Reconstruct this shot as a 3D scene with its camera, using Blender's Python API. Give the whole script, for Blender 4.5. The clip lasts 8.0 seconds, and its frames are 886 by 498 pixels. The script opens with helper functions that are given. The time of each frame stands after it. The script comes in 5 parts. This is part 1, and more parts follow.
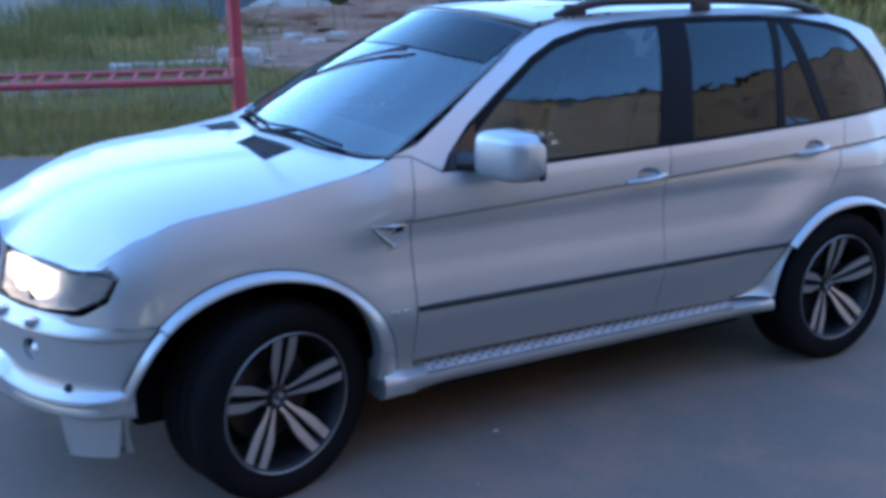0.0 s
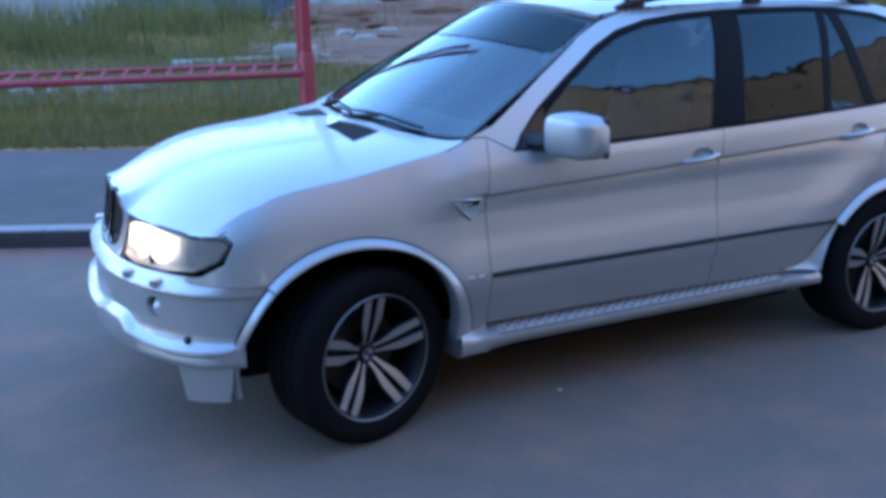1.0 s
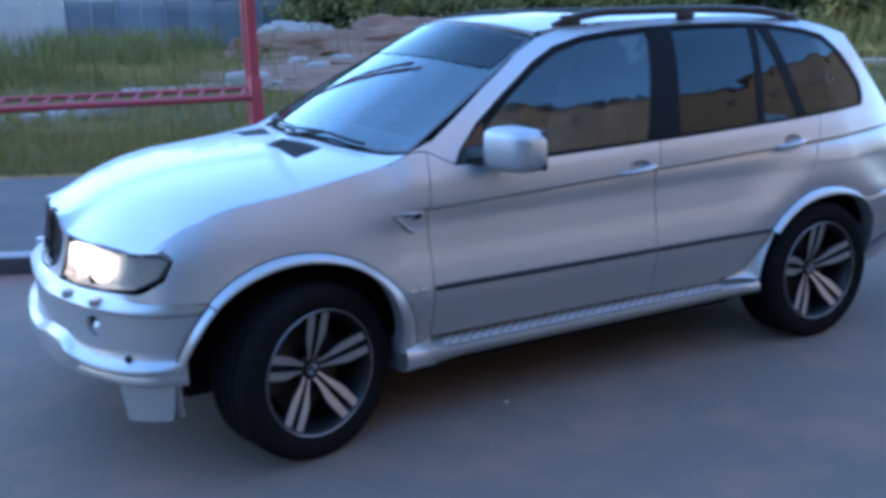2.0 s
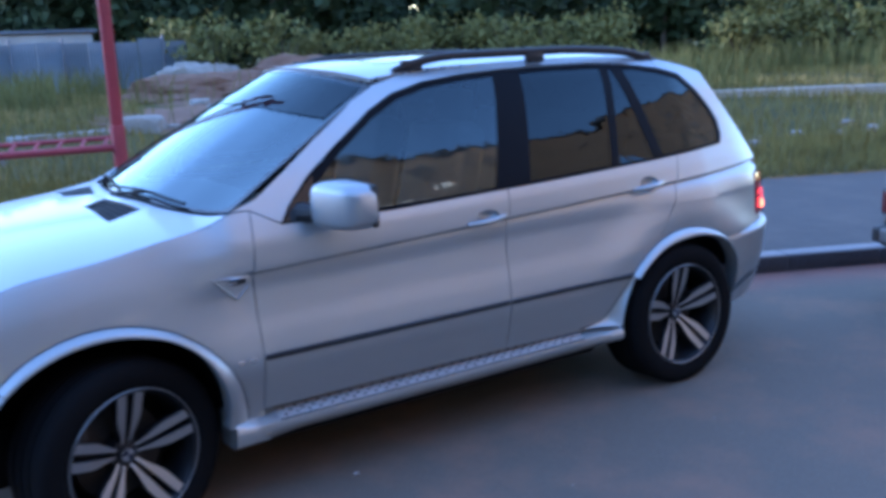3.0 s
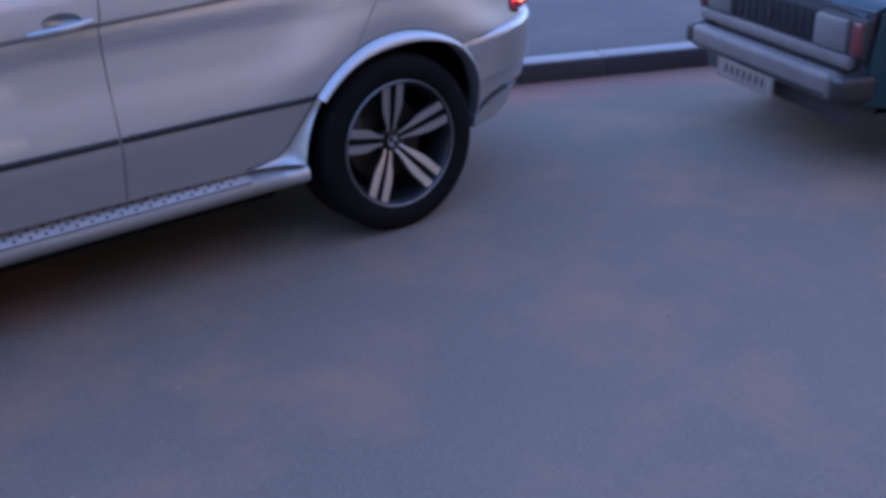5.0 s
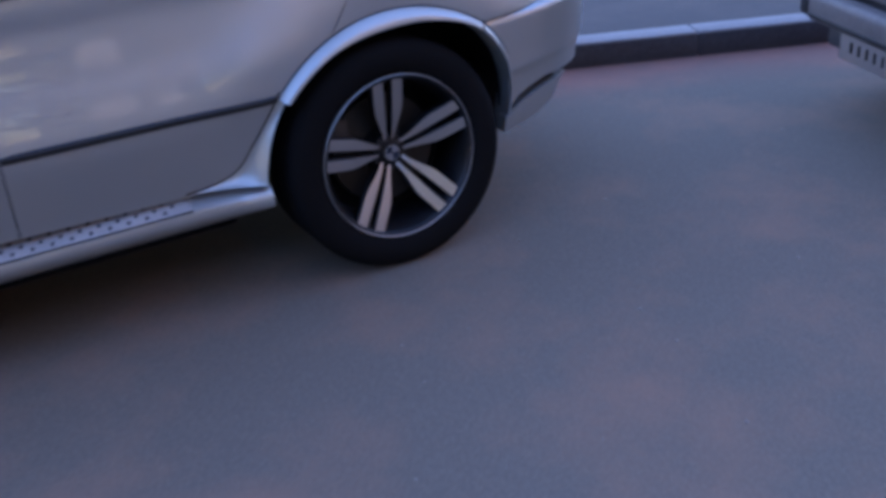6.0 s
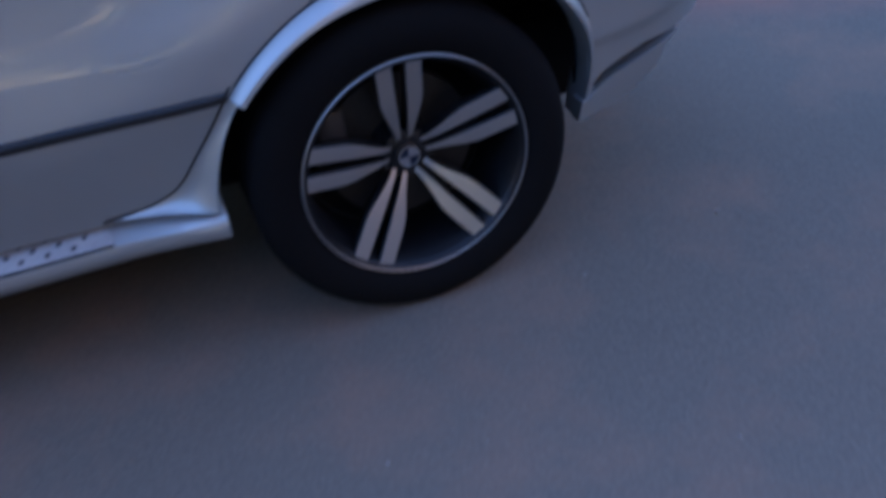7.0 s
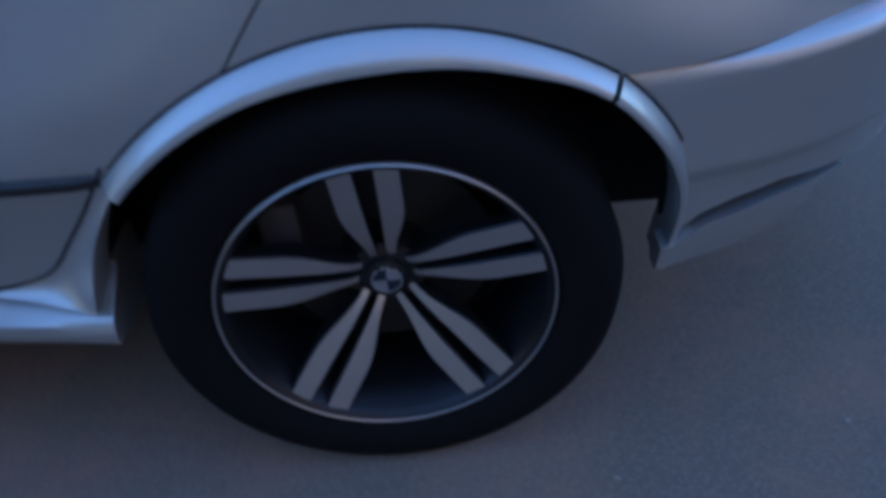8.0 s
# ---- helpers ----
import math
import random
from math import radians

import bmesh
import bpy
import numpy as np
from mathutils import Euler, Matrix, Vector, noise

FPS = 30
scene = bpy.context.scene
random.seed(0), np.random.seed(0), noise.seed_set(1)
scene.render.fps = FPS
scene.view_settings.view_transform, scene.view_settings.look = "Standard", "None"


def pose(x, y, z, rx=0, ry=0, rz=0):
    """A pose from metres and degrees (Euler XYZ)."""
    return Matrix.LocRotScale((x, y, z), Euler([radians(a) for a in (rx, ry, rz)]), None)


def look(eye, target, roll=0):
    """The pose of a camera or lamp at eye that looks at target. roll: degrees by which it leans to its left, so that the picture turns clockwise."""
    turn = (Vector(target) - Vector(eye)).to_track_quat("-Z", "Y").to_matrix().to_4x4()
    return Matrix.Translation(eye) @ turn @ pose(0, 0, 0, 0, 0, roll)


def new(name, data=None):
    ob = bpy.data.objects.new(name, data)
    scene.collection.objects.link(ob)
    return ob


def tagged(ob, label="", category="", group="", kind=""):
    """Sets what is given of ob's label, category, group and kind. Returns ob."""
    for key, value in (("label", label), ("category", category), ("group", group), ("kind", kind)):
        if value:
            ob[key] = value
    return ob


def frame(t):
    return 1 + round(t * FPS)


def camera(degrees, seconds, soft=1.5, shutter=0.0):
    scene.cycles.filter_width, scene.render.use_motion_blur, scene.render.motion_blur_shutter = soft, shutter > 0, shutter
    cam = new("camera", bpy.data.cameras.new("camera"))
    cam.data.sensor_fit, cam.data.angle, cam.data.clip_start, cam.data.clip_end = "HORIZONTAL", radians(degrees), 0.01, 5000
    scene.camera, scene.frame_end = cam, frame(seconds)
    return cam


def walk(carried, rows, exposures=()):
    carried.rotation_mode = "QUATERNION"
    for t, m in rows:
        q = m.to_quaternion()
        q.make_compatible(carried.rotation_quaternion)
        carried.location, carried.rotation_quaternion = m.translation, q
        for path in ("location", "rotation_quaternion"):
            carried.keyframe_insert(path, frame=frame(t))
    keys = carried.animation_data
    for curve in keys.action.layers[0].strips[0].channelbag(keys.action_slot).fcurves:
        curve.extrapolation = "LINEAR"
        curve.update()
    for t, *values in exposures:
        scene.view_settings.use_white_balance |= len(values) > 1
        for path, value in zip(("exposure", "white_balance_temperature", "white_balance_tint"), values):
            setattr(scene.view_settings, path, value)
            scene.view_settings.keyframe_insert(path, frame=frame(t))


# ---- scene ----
from mathutils.geometry import tessellate_polygon

EV, WB, TINT = 3.4, 5500, 21
cam = camera(50.9, 8.0, soft=4.0, shutter=0.5)
PATH = [
    (0, (-0.895, -3.9, 1.779), (0.005, -2.199, 1.236), -0.2),
    (0.5, (-1.125, -4.011, 1.789), (-0.247, -2.3, 1.241), -0.6),
    (1, (-1.171, -4.191, 1.787), (-0.359, -2.448, 1.236), -0.9),
    (1.2, (-1.172, -4.199, 1.789), (-0.361, -2.456, 1.234), -0.9),
    (2.3, (-1.063, -4.308, 1.732), (-0.139, -2.602, 1.246), -1.6),
    (2.5, (-0.968, -4.334, 1.798), (-0.034, -2.637, 1.302), -1.7),
    (3, (-0.688, -4.204, 1.772), (0.362, -2.558, 1.341), -2.4),
    (3.5, (-0.307, -4.22, 1.735), (0.698, -2.571, 1.216), -2.4),
    (4, (0.08, -4.253, 1.676), (1.089, -2.658, 1.016), -1.5),
    (4.5, (0.507, -4.098, 1.672), (1.595, -2.644, 0.834), -0.7),
    (4.7, (0.652, -4.07, 1.637), (1.756, -2.632, 0.792), -1.9),
    (5.8, (1.47, -3.531, 1.436), (2.326, -1.957, 0.547), -3.8),
    (6, (1.655, -3.419, 1.398), (2.489, -1.842, 0.494), -4.8),
    (6.5, (2.052, -3.112, 1.418), (2.583, -1.479, 0.393), -6.1),
    (7, (2.318, -2.625, 1.428), (2.818, -1.109, 0.224), -5.8),
    (7.5, (2.664, -2.325, 1.4), (2.93, -0.664, 0.318), -6.1),
    (8, (2.874, -1.993, 1.348), (2.925, -0.492, 0.027), -3.5),
]
walk(cam, [(t, look(eye, target, roll)) for t, eye, target, roll in PATH],
     exposures=[(t, EV + d, WB + k, TINT + m) for t, d, k, m in ((0.0, 0, -40, 4), (2.5, 0, -40, 4), (3.0, 0.03, -50, 9), (3.5, 0.1, -40, 10), (4.5, 0.06, 440, 24), (6.0, -0.1, 440, 22), (7.0, -0.22, 250, 15), (7.5, -0.2, 0, 9), (8.0, -0.46, -80, 6))])

# ---------------------------------------------------------------- light
world = bpy.data.worlds.new("dusk_sky")
scene.world = world
world.use_nodes = True
wn = world.node_tree.nodes
sky = wn.new("ShaderNodeTexSky")
sky.sky_type = "NISHITA"
sky.sun_disc = False
sky.sun_elevation = radians(6.0)
sky.sun_rotation = radians(-39.8)
sky.air_density, sky.dust_density, sky.ozone_density = 1.0, 0.15, 2.2
wn["Background"].inputs["Strength"].default_value = 0.15
world.node_tree.links.new(sky.outputs["Color"], wn["Background"].inputs["Color"])

sun_data = bpy.data.lights.new("sun", "SUN")
sun_data.energy, sun_data.angle, sun_data.color = 0.42, radians(1.0), (1.0, 0.94, 0.88)
sun = new("sun", sun_data)
sun.matrix_world = look((-64.0, 77.0, 10.5), (0, 0, 0))

# ---------------------------------------------------------------- materials
MATS = {}


def mat(name, color, rough=0.5, metal=0.0, vary=0.12, scale=6.0, fine=60.0, bump=0.0, coat=0.0, spec=0.5, random=0.0):
    """A surface with colour variation at two scales and a fine relief."""
    m = bpy.data.materials.new(name)
    m.use_nodes = True
    nt = m.node_tree
    bs = nt.nodes["Principled BSDF"]
    tc = nt.nodes.new("ShaderNodeTexCoord")
    big, small = nt.nodes.new("ShaderNodeTexNoise"), nt.nodes.new("ShaderNodeTexNoise")
    big.inputs["Scale"].default_value, small.inputs["Scale"].default_value = scale, fine
    big.inputs["Detail"].default_value, small.inputs["Detail"].default_value = 5.0, 4.0
    for n in (big, small):
        nt.links.new(tc.outputs["Object"], n.inputs["Vector"])
    add = nt.nodes.new("ShaderNodeMath")
    add.operation = "ADD"
    nt.links.new(big.outputs["Fac"], add.inputs[0])
    nt.links.new(small.outputs["Fac"], add.inputs[1])
    rng = nt.nodes.new("ShaderNodeMapRange")
    rng.inputs["From Min"].default_value, rng.inputs["From Max"].default_value = 0.6, 1.4
    rng.inputs["To Min"].default_value, rng.inputs["To Max"].default_value = 1 - vary, 1 + vary
    nt.links.new(add.outputs[0], rng.inputs["Value"])
    last = rng.outputs["Result"]
    if random:
        oi, mr, mul = nt.nodes.new("ShaderNodeObjectInfo"), nt.nodes.new("ShaderNodeMapRange"), nt.nodes.new("ShaderNodeMath")
        mr.inputs["To Min"].default_value, mr.inputs["To Max"].default_value = 1 - random, 1 + random
        nt.links.new(oi.outputs["Random"], mr.inputs["Value"])
        mul.operation = "MULTIPLY"
        nt.links.new(last, mul.inputs[0])
        nt.links.new(mr.outputs["Result"], mul.inputs[1])
        last = mul.outputs[0]
    mix = nt.nodes.new("ShaderNodeVectorMath")
    mix.operation = "SCALE"
    mix.inputs[0].default_value = color
    nt.links.new(last, mix.inputs["Scale"])
    nt.links.new(mix.outputs["Vector"], bs.inputs["Base Color"])
    bs.inputs["Roughness"].default_value, bs.inputs["Metallic"].default_value = rough, metal
    bs.inputs["Coat Weight"].default_value, bs.inputs["Coat Roughness"].default_value = coat, 0.04
    bs.inputs["Specular IOR Level"].default_value = spec
    if bump:
        b = nt.nodes.new("ShaderNodeBump")
        b.inputs["Strength"].default_value, b.inputs["Distance"].default_value = bump, 0.004
        nt.links.new(small.outputs["Fac"], b.inputs["Height"])
        nt.links.new(b.outputs["Normal"], bs.inputs["Normal"])
    MATS[name] = m
    return m


def glow(name, color, strength, base=(0.3, 0.02, 0.02)):
    m = bpy.data.materials.new(name)
    m.use_nodes = True
    bs = m.node_tree.nodes["Principled BSDF"]
    bs.inputs["Base Color"].default_value = (*base, 1)
    bs.inputs["Roughness"].default_value = 0.15
    bs.inputs["Emission Color"].default_value = (*color, 1)
    bs.inputs["Emission Strength"].default_value = strength
    return m


def glass(name, tint, gloss=1.0, rough=0.01, ior=1.5, wavy=0.25):
    """Thin glass: a tinted see-through layer under a Fresnel gloss."""
    m = bpy.data.materials.new(name)
    m.use_nodes = True
    nt = m.node_tree
    out = nt.nodes["Material Output"]
    nt.nodes.remove(nt.nodes["Principled BSDF"])
    tr, gl, mx, fr = (nt.nodes.new("ShaderNodeBsdfTransparent"), nt.nodes.new("ShaderNodeBsdfGlossy"),
                      nt.nodes.new("ShaderNodeMixShader"), nt.nodes.new("ShaderNodeFresnel"))
    tr.inputs["Color"].default_value = (*tint, 1)
    gl.inputs["Roughness"].default_value = rough
    # gloss tinted blue, so that the reflected sky comes out bluer
    gl.inputs["Color"].default_value = (0.76 * gloss, 0.94 * gloss, gloss, 1)
    fr.inputs["IOR"].default_value = ior
    tc, wave, bump = nt.nodes.new("ShaderNodeTexCoord"), nt.nodes.new("ShaderNodeTexNoise"), nt.nodes.new("ShaderNodeBump")
    wave.inputs["Scale"].default_value, wave.inputs["Detail"].default_value = 6.0, 2.0
    bump.inputs["Strength"].default_value, bump.inputs["Distance"].default_value = wavy, 0.010
    nt.links.new(tc.outputs["Object"], wave.inputs["Vector"])
    nt.links.new(wave.outputs["Fac"], bump.inputs["Height"])
    nt.links.new(bump.outputs["Normal"], gl.inputs["Normal"])
    nt.links.new(fr.outputs[0], mx.inputs[0])
    nt.links.new(tr.outputs[0], mx.inputs[1])
    nt.links.new(gl.outputs[0], mx.inputs[2])
    nt.links.new(mx.outputs[0], out.inputs["Surface"])
    return m


def asphalt(name, dark, light, dust, dust_amount, gutter=None):
    """Worn asphalt: fine aggregate, broad worn tracks, brownish dust in patches."""
    m = mat(name, dark, rough=0.85, vary=0.2, scale=0.5, fine=90.0, bump=0.28, spec=0.2)
    nt = m.node_tree
    bs = nt.nodes["Principled BSDF"]
    tc = next(n for n in nt.nodes if n.type == "TEX_COORD")
    base = next(l.from_socket for l in nt.links if l.to_socket == bs.inputs["Base Color"])
    stone = nt.nodes.new("ShaderNodeTexVoronoi")
    stone.inputs["Scale"].default_value = 110.0
    nt.links.new(tc.outputs["Object"], stone.inputs["Vector"])
    sr = nt.nodes.new("ShaderNodeMapRange")
    sr.inputs["From Min"].default_value, sr.inputs["From Max"].default_value = 0.0, 0.5
    sr.inputs["To Min"].default_value, sr.inputs["To Max"].default_value = 0.55, 0.0
    nt.links.new(stone.outputs["Distance"], sr.inputs["Value"])
    m1 = nt.nodes.new("ShaderNodeMix")
    m1.data_type = "RGBA"
    nt.links.new(sr.outputs["Result"], m1.inputs[0])
    nt.links.new(base, m1.inputs[6])
    m1.inputs[7].default_value = (*light, 1)
    patch = nt.nodes.new("ShaderNodeTexNoise")
    patch.inputs["Scale"].default_value, patch.inputs["Detail"].default_value, patch.inputs["Roughness"].default_value = 1.9, 7.0, 0.64
    nt.links.new(tc.outputs["Object"], patch.inputs["Vector"])
    pr = nt.nodes.new("ShaderNodeMapRange")
    pr.inputs["From Min"].default_value, pr.inputs["From Max"].default_value = 0.47, 0.72
    pr.inputs["To Min"].default_value, pr.inputs["To Max"].default_value = 0.0, dust_amount
    nt.links.new(patch.outputs["Fac"], pr.inputs["Value"])
    m2 = nt.nodes.new("ShaderNodeMix")
    m2.data_type = "RGBA"
    nt.links.new(pr.outputs["Result"], m2.inputs[0])
    nt.links.new(m1.outputs[2], m2.inputs[6])
    m2.inputs[7].default_value = (*dust, 1)
    last = m2.outputs[2]
    if gutter:
        # reddish grit washed along the kerb: (unit vector across, distance of the kerb, colour)
        across, far, tone = gutter
        dot = nt.nodes.new("ShaderNodeVectorMath")
        dot.operation = "DOT_PRODUCT"
        dot.inputs[1].default_value = across
        nt.links.new(tc.outputs["Object"], dot.inputs[0])
        near = nt.nodes.new("ShaderNodeMapRange")
        near.inputs["From Min"].default_value, near.inputs["From Max"].default_value = far - 0.55, far
        nt.links.new(dot.outputs["Value"], near.inputs["Value"])
        amount = nt.nodes.new("ShaderNodeMath")
        amount.operation = "MULTIPLY"
        nt.links.new(near.outputs["Result"], amount.inputs[0])
        nt.links.new(patch.outputs["Fac"], amount.inputs[1])
        m3 = nt.nodes.new("ShaderNodeMix")
        m3.data_type = "RGBA"
        nt.links.new(amount.outputs[0], m3.inputs[0])
        nt.links.new(last, m3.inputs[6])
        m3.inputs[7].default_value = (*tone, 1)
        last = m3.outputs[2]
    nt.links.new(last, bs.inputs["Base Color"])
    return m


ROAD = asphalt("road_asphalt", (0.153, 0.124, 0.100), (0.252, 0.205, 0.168), (0.29, 0.165, 0.115), 0.62, ((0.4067, 0.9135, 0.0), 2.18, (0.36, 0.135, 0.11)))
PATHWAY = asphalt("pavement_asphalt", (0.092, 0.082, 0.078), (0.155, 0.14, 0.13), (0.16, 0.13, 0.115), 0.5)
PAINT = mat("silver_paint", (0.445, 0.472, 0.488), rough=0.44, metal=0.72, vary=0.03, scale=2.5, fine=900.0, bump=0.02, coat=0.4)
BLACK = mat("black_plastic", (0.014, 0.014, 0.016), rough=0.5, vary=0.2, fine=200, bump=0.1)
TRIM_BLACK = mat("window_trim_black", (0.007, 0.007, 0.009), rough=0.55, vary=0.1, spec=0.06)
GLOSS_BLACK = mat("gloss_black", (0.008, 0.008, 0.010), rough=0.12, vary=0.1)
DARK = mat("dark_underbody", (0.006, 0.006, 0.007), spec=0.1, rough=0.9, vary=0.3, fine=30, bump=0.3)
RUBBER = mat("tyre_rubber", (0.006, 0.006, 0.007), rough=0.85, vary=0.25, scale=5, fine=150, bump=0.2, spec=0.1)
MACHINED = mat("machined_alloy", (0.37, 0.36, 0.36), rough=0.36, metal=0.7, vary=0.06, fine=250, bump=0.05)
RIM_DARK = mat("dark_alloy", (0.018, 0.0185, 0.022), rough=0.4, metal=0.6, vary=0.15, fine=120)
STEEL = mat("brake_steel", (0.04, 0.037, 0.037), rough=0.5, metal=0.7, vary=0.2, fine=90)
CHROME = mat("chrome", (0.80, 0.80, 0.82), rough=0.10, metal=1.0, vary=0.03)
TREAD = mat("step_aluminium", (0.35, 0.345, 0.35), rough=0.5, metal=0.35, vary=0.2, scale=9, fine=120, bump=0.2)
LEATHER = mat("grey_leather", (0.26, 0.26, 0.27), rough=0.55, vary=0.12, fine=140, bump=0.25)
DASH = mat("dark_dashboard", (0.03, 0.03, 0.035), rough=0.6, vary=0.15, fine=160, bump=0.15)
WS_GLASS = glass("windscreen_glass", (0.46, 0.54, 0.55), ior=1.85, wavy=0.03)
STRIP_FILM = glass("sun_strip_film", (0.10, 0.12, 0.14), ior=1.3)
FRONT_GLASS = glass("front_window_glass", (0.30, 0.36, 0.38), ior=1.62)
TINT_GLASS = glass("tinted_window_glass", (0.035, 0.037, 0.042), ior=1.40)
LENS = glass("lamp_lens", (0.92, 0.93, 0.95))
LAMP_ON = glow("headlamp_lit", (1.0, 0.74, 0.50), 0.36, (0.9, 0.85, 0.75))
REFLECTOR = mat("lamp_reflector", (0.62, 0.62, 0.62), rough=0.34, metal=0.55, vary=0.15, scale=14, fine=40)
TAIL_RED = mat("red_lens", (0.30, 0.008, 0.010), rough=0.15, vary=0.1, coat=0.6)
TAIL_ON = glow("tail_lamp_lit", (1.0, 0.05, 0.05), 0.24)
TAIL_HOT = glow("tail_bulb_lit", (1.0, 0.22, 0.08), 0.5)
SEAM = mat("panel_gap", (0.006, 0.006, 0.007), rough=0.9, vary=0.1)
GREY_ENAMEL = mat("worn_grey_enamel", (0.16, 0.165, 0.18), rough=0.3, vary=0.1)
ROUNDEL_BLUE = mat("blue_enamel", (0.012, 0.018, 0.035), rough=0.2, vary=0.05)
WHITE = mat("white_enamel", (0.75, 0.76, 0.78), rough=0.3, vary=0.04)

# ---------------------------------------------------------------- mesh helpers
def link_mesh(name, me, material, parent=None, label=""):
    ob = new(name, me)
    if material:
        me.materials.append(material)
    if parent:
        ob.parent = parent
    if label:
        ob["label"] = label
    return ob


def part(name, bm, material, parent=None, label="", smooth=True, angle=35):
    """Links a bmesh as one mesh object under a thing or a part."""
    bmesh.ops.recalc_face_normals(bm, faces=bm.faces[:])
    me = bpy.data.meshes.new(name)
    bm.to_mesh(me)
    bm.free()
    if smooth:
        me.shade_smooth()
        me.set_sharp_from_angle(angle=radians(angle))
    return link_mesh(name, me, material, parent, label)


def thing(name, label, category, group="", at=(0, 0, 0)):
    ob = new(name)
    ob.location = at
    ob.empty_display_size = 0.2
    return tagged(ob, label, category, group)


def box_bm(c, size, bevel=0.0, seg=2, m=None, bm=None):
    """A box with rounded edges."""
    b = bm or bmesh.new()
    r = bmesh.ops.create_cube(b, size=1.0)
    vs = r["verts"]
    bmesh.ops.scale(b, vec=size, verts=vs)
    if bevel:
        es = list({e for v in vs for e in v.link_edges})
        g = bmesh.ops.bevel(b, geom=es, offset=bevel, segments=seg, profile=0.5, affect="EDGES")
        vs = list({v for f in g["faces"] for v in f.verts} | {v for v in vs if v.is_valid})
    if m is not None:
        bmesh.ops.transform(b, matrix=m, verts=vs)
    bmesh.ops.translate(b, vec=c, verts=vs)
    return b


def tube_bm(points, radius, sides=10, bm=None, closed_ends=True):
    """A round bar along a polyline; radius may be a number or one for each point."""
    b = bm or bmesh.new()
    pts = [Vector(p) for p in points]
    rings = []
    for i, p in enumerate(pts):
        d = (pts[min(i + 1, len(pts) - 1)] - pts[max(i - 1, 0)]).normalized()
        a = d.orthogonal().normalized() if i == 0 else (rings[-1][1] - d * rings[-1][1].dot(d)).normalized()
        c = d.cross(a)
        r = radius if isinstance(radius, (int, float)) else radius[i]
        rings.append(([b.verts.new(p + (a * math.cos(2 * math.pi * k / sides) + c * math.sin(2 * math.pi * k / sides)) * r) for k in range(sides)], a))
    for (r0, _), (r1, _) in zip(rings, rings[1:]):
        for k in range(sides):
            b.faces.new((r0[k], r0[(k + 1) % sides], r1[(k + 1) % sides], r1[k]))
    if closed_ends:
        b.faces.new(rings[0][0][::-1])
        b.faces.new(rings[-1][0])
    return b


def lathe_bm(profile, sides=64, bm=None, arc=None):
    """Turns a profile of (radius, y) about the y axis."""
    b = bm or bmesh.new()
    a0, a1 = arc or (0.0, 2 * math.pi)
    n = sides + (1 if arc else 0)
    rings = []
    for k in range(n):
        t = a0 + (a1 - a0) * k / sides
        rings.append([b.verts.new((r * math.cos(t), y, r * math.sin(t))) for r, y in profile])
    for k in range(sides):
        p, q = rings[k], rings[(k + 1) % n]
        for i in range(len(profile) - 1):
            b.faces.new((p[i], p[i + 1], q[i + 1], q[i]))
    return b


def prism_bm(outline, y0, y1, bm=None):
    """A flat outline of (x, z) given depth along y."""
    b = bm or bmesh.new()
    lo, hi = [b.verts.new((x, y0, z)) for x, z in outline], [b.verts.new((x, y1, z)) for x, z in outline]
    b.faces.new(lo)
    b.faces.new(hi[::-1])
    for i in range(len(outline)):
        j = (i + 1) % len(outline)
        b.faces.new((lo[i], lo[j], hi[j], hi[i]))
    return b


def loft_bm(sections, closed=True, caps=True, bm=None):
    """Skins equal-length rings of points."""
    b = bm or bmesh.new()
    rows = [[b.verts.new(p) for p in s] for s in sections]
    n = len(rows[0])
    for p, q in zip(rows, rows[1:]):
        for k in range(n if closed else n - 1):
            b.faces.new((p[k], p[(k + 1) % n], q[(k + 1) % n], q[k]))
    if closed and caps:
        b.faces.new(rows[0][::-1])
        b.faces.new(rows[-1])
    return b


def curve(knots):
    """A smooth function through knots (a, value), held level beyond the ends."""
    xs, ys = [k[0] for k in knots], [k[1] for k in knots]
    n = len(xs)
    d = [(ys[i + 1] - ys[i]) / (xs[i + 1] - xs[i]) for i in range(n - 1)]
    m = [d[0]] + [0.0 if d[i - 1] * d[i] <= 0 else 2 * d[i - 1] * d[i] / (d[i - 1] + d[i]) for i in range(1, n - 1)] + [d[-1]]

    def f(x):
        if x <= xs[0]:
            return ys[0]
        if x >= xs[-1]:
            return ys[-1]
        i = next(i for i in range(n - 1) if x <= xs[i + 1])
        h = xs[i + 1] - xs[i]
        t = (x - xs[i]) / h
        return ((2 * t**3 - 3 * t**2 + 1) * ys[i] + (t**3 - 2 * t**2 + t) * h * m[i]
                + (-2 * t**3 + 3 * t**2) * ys[i + 1] + (t**3 - t**2) * h * m[i + 1])
    return f


def ease(t):
    t = min(1.0, max(0.0, t))
    return t * t * (3 - 2 * t)


def rounded(pts, r=0.03, n=4):
    """A closed polygon with rounded corners."""
    out = []
    k = len(pts)
    for i in range(k):
        p, a, c = Vector(pts[i]), Vector(pts[i - 1]), Vector(pts[(i + 1) % k])
        da, dc = (a - p), (c - p)
        ra, rc = min(r, da.length * 0.45), min(r, dc.length * 0.45)
        s, e = p + da.normalized() * ra, p + dc.normalized() * rc
        for j in range(n + 1):
            t = j / n
            out.append(tuple((1 - t) ** 2 * s + 2 * t * (1 - t) * p + t * t * e))
    return out


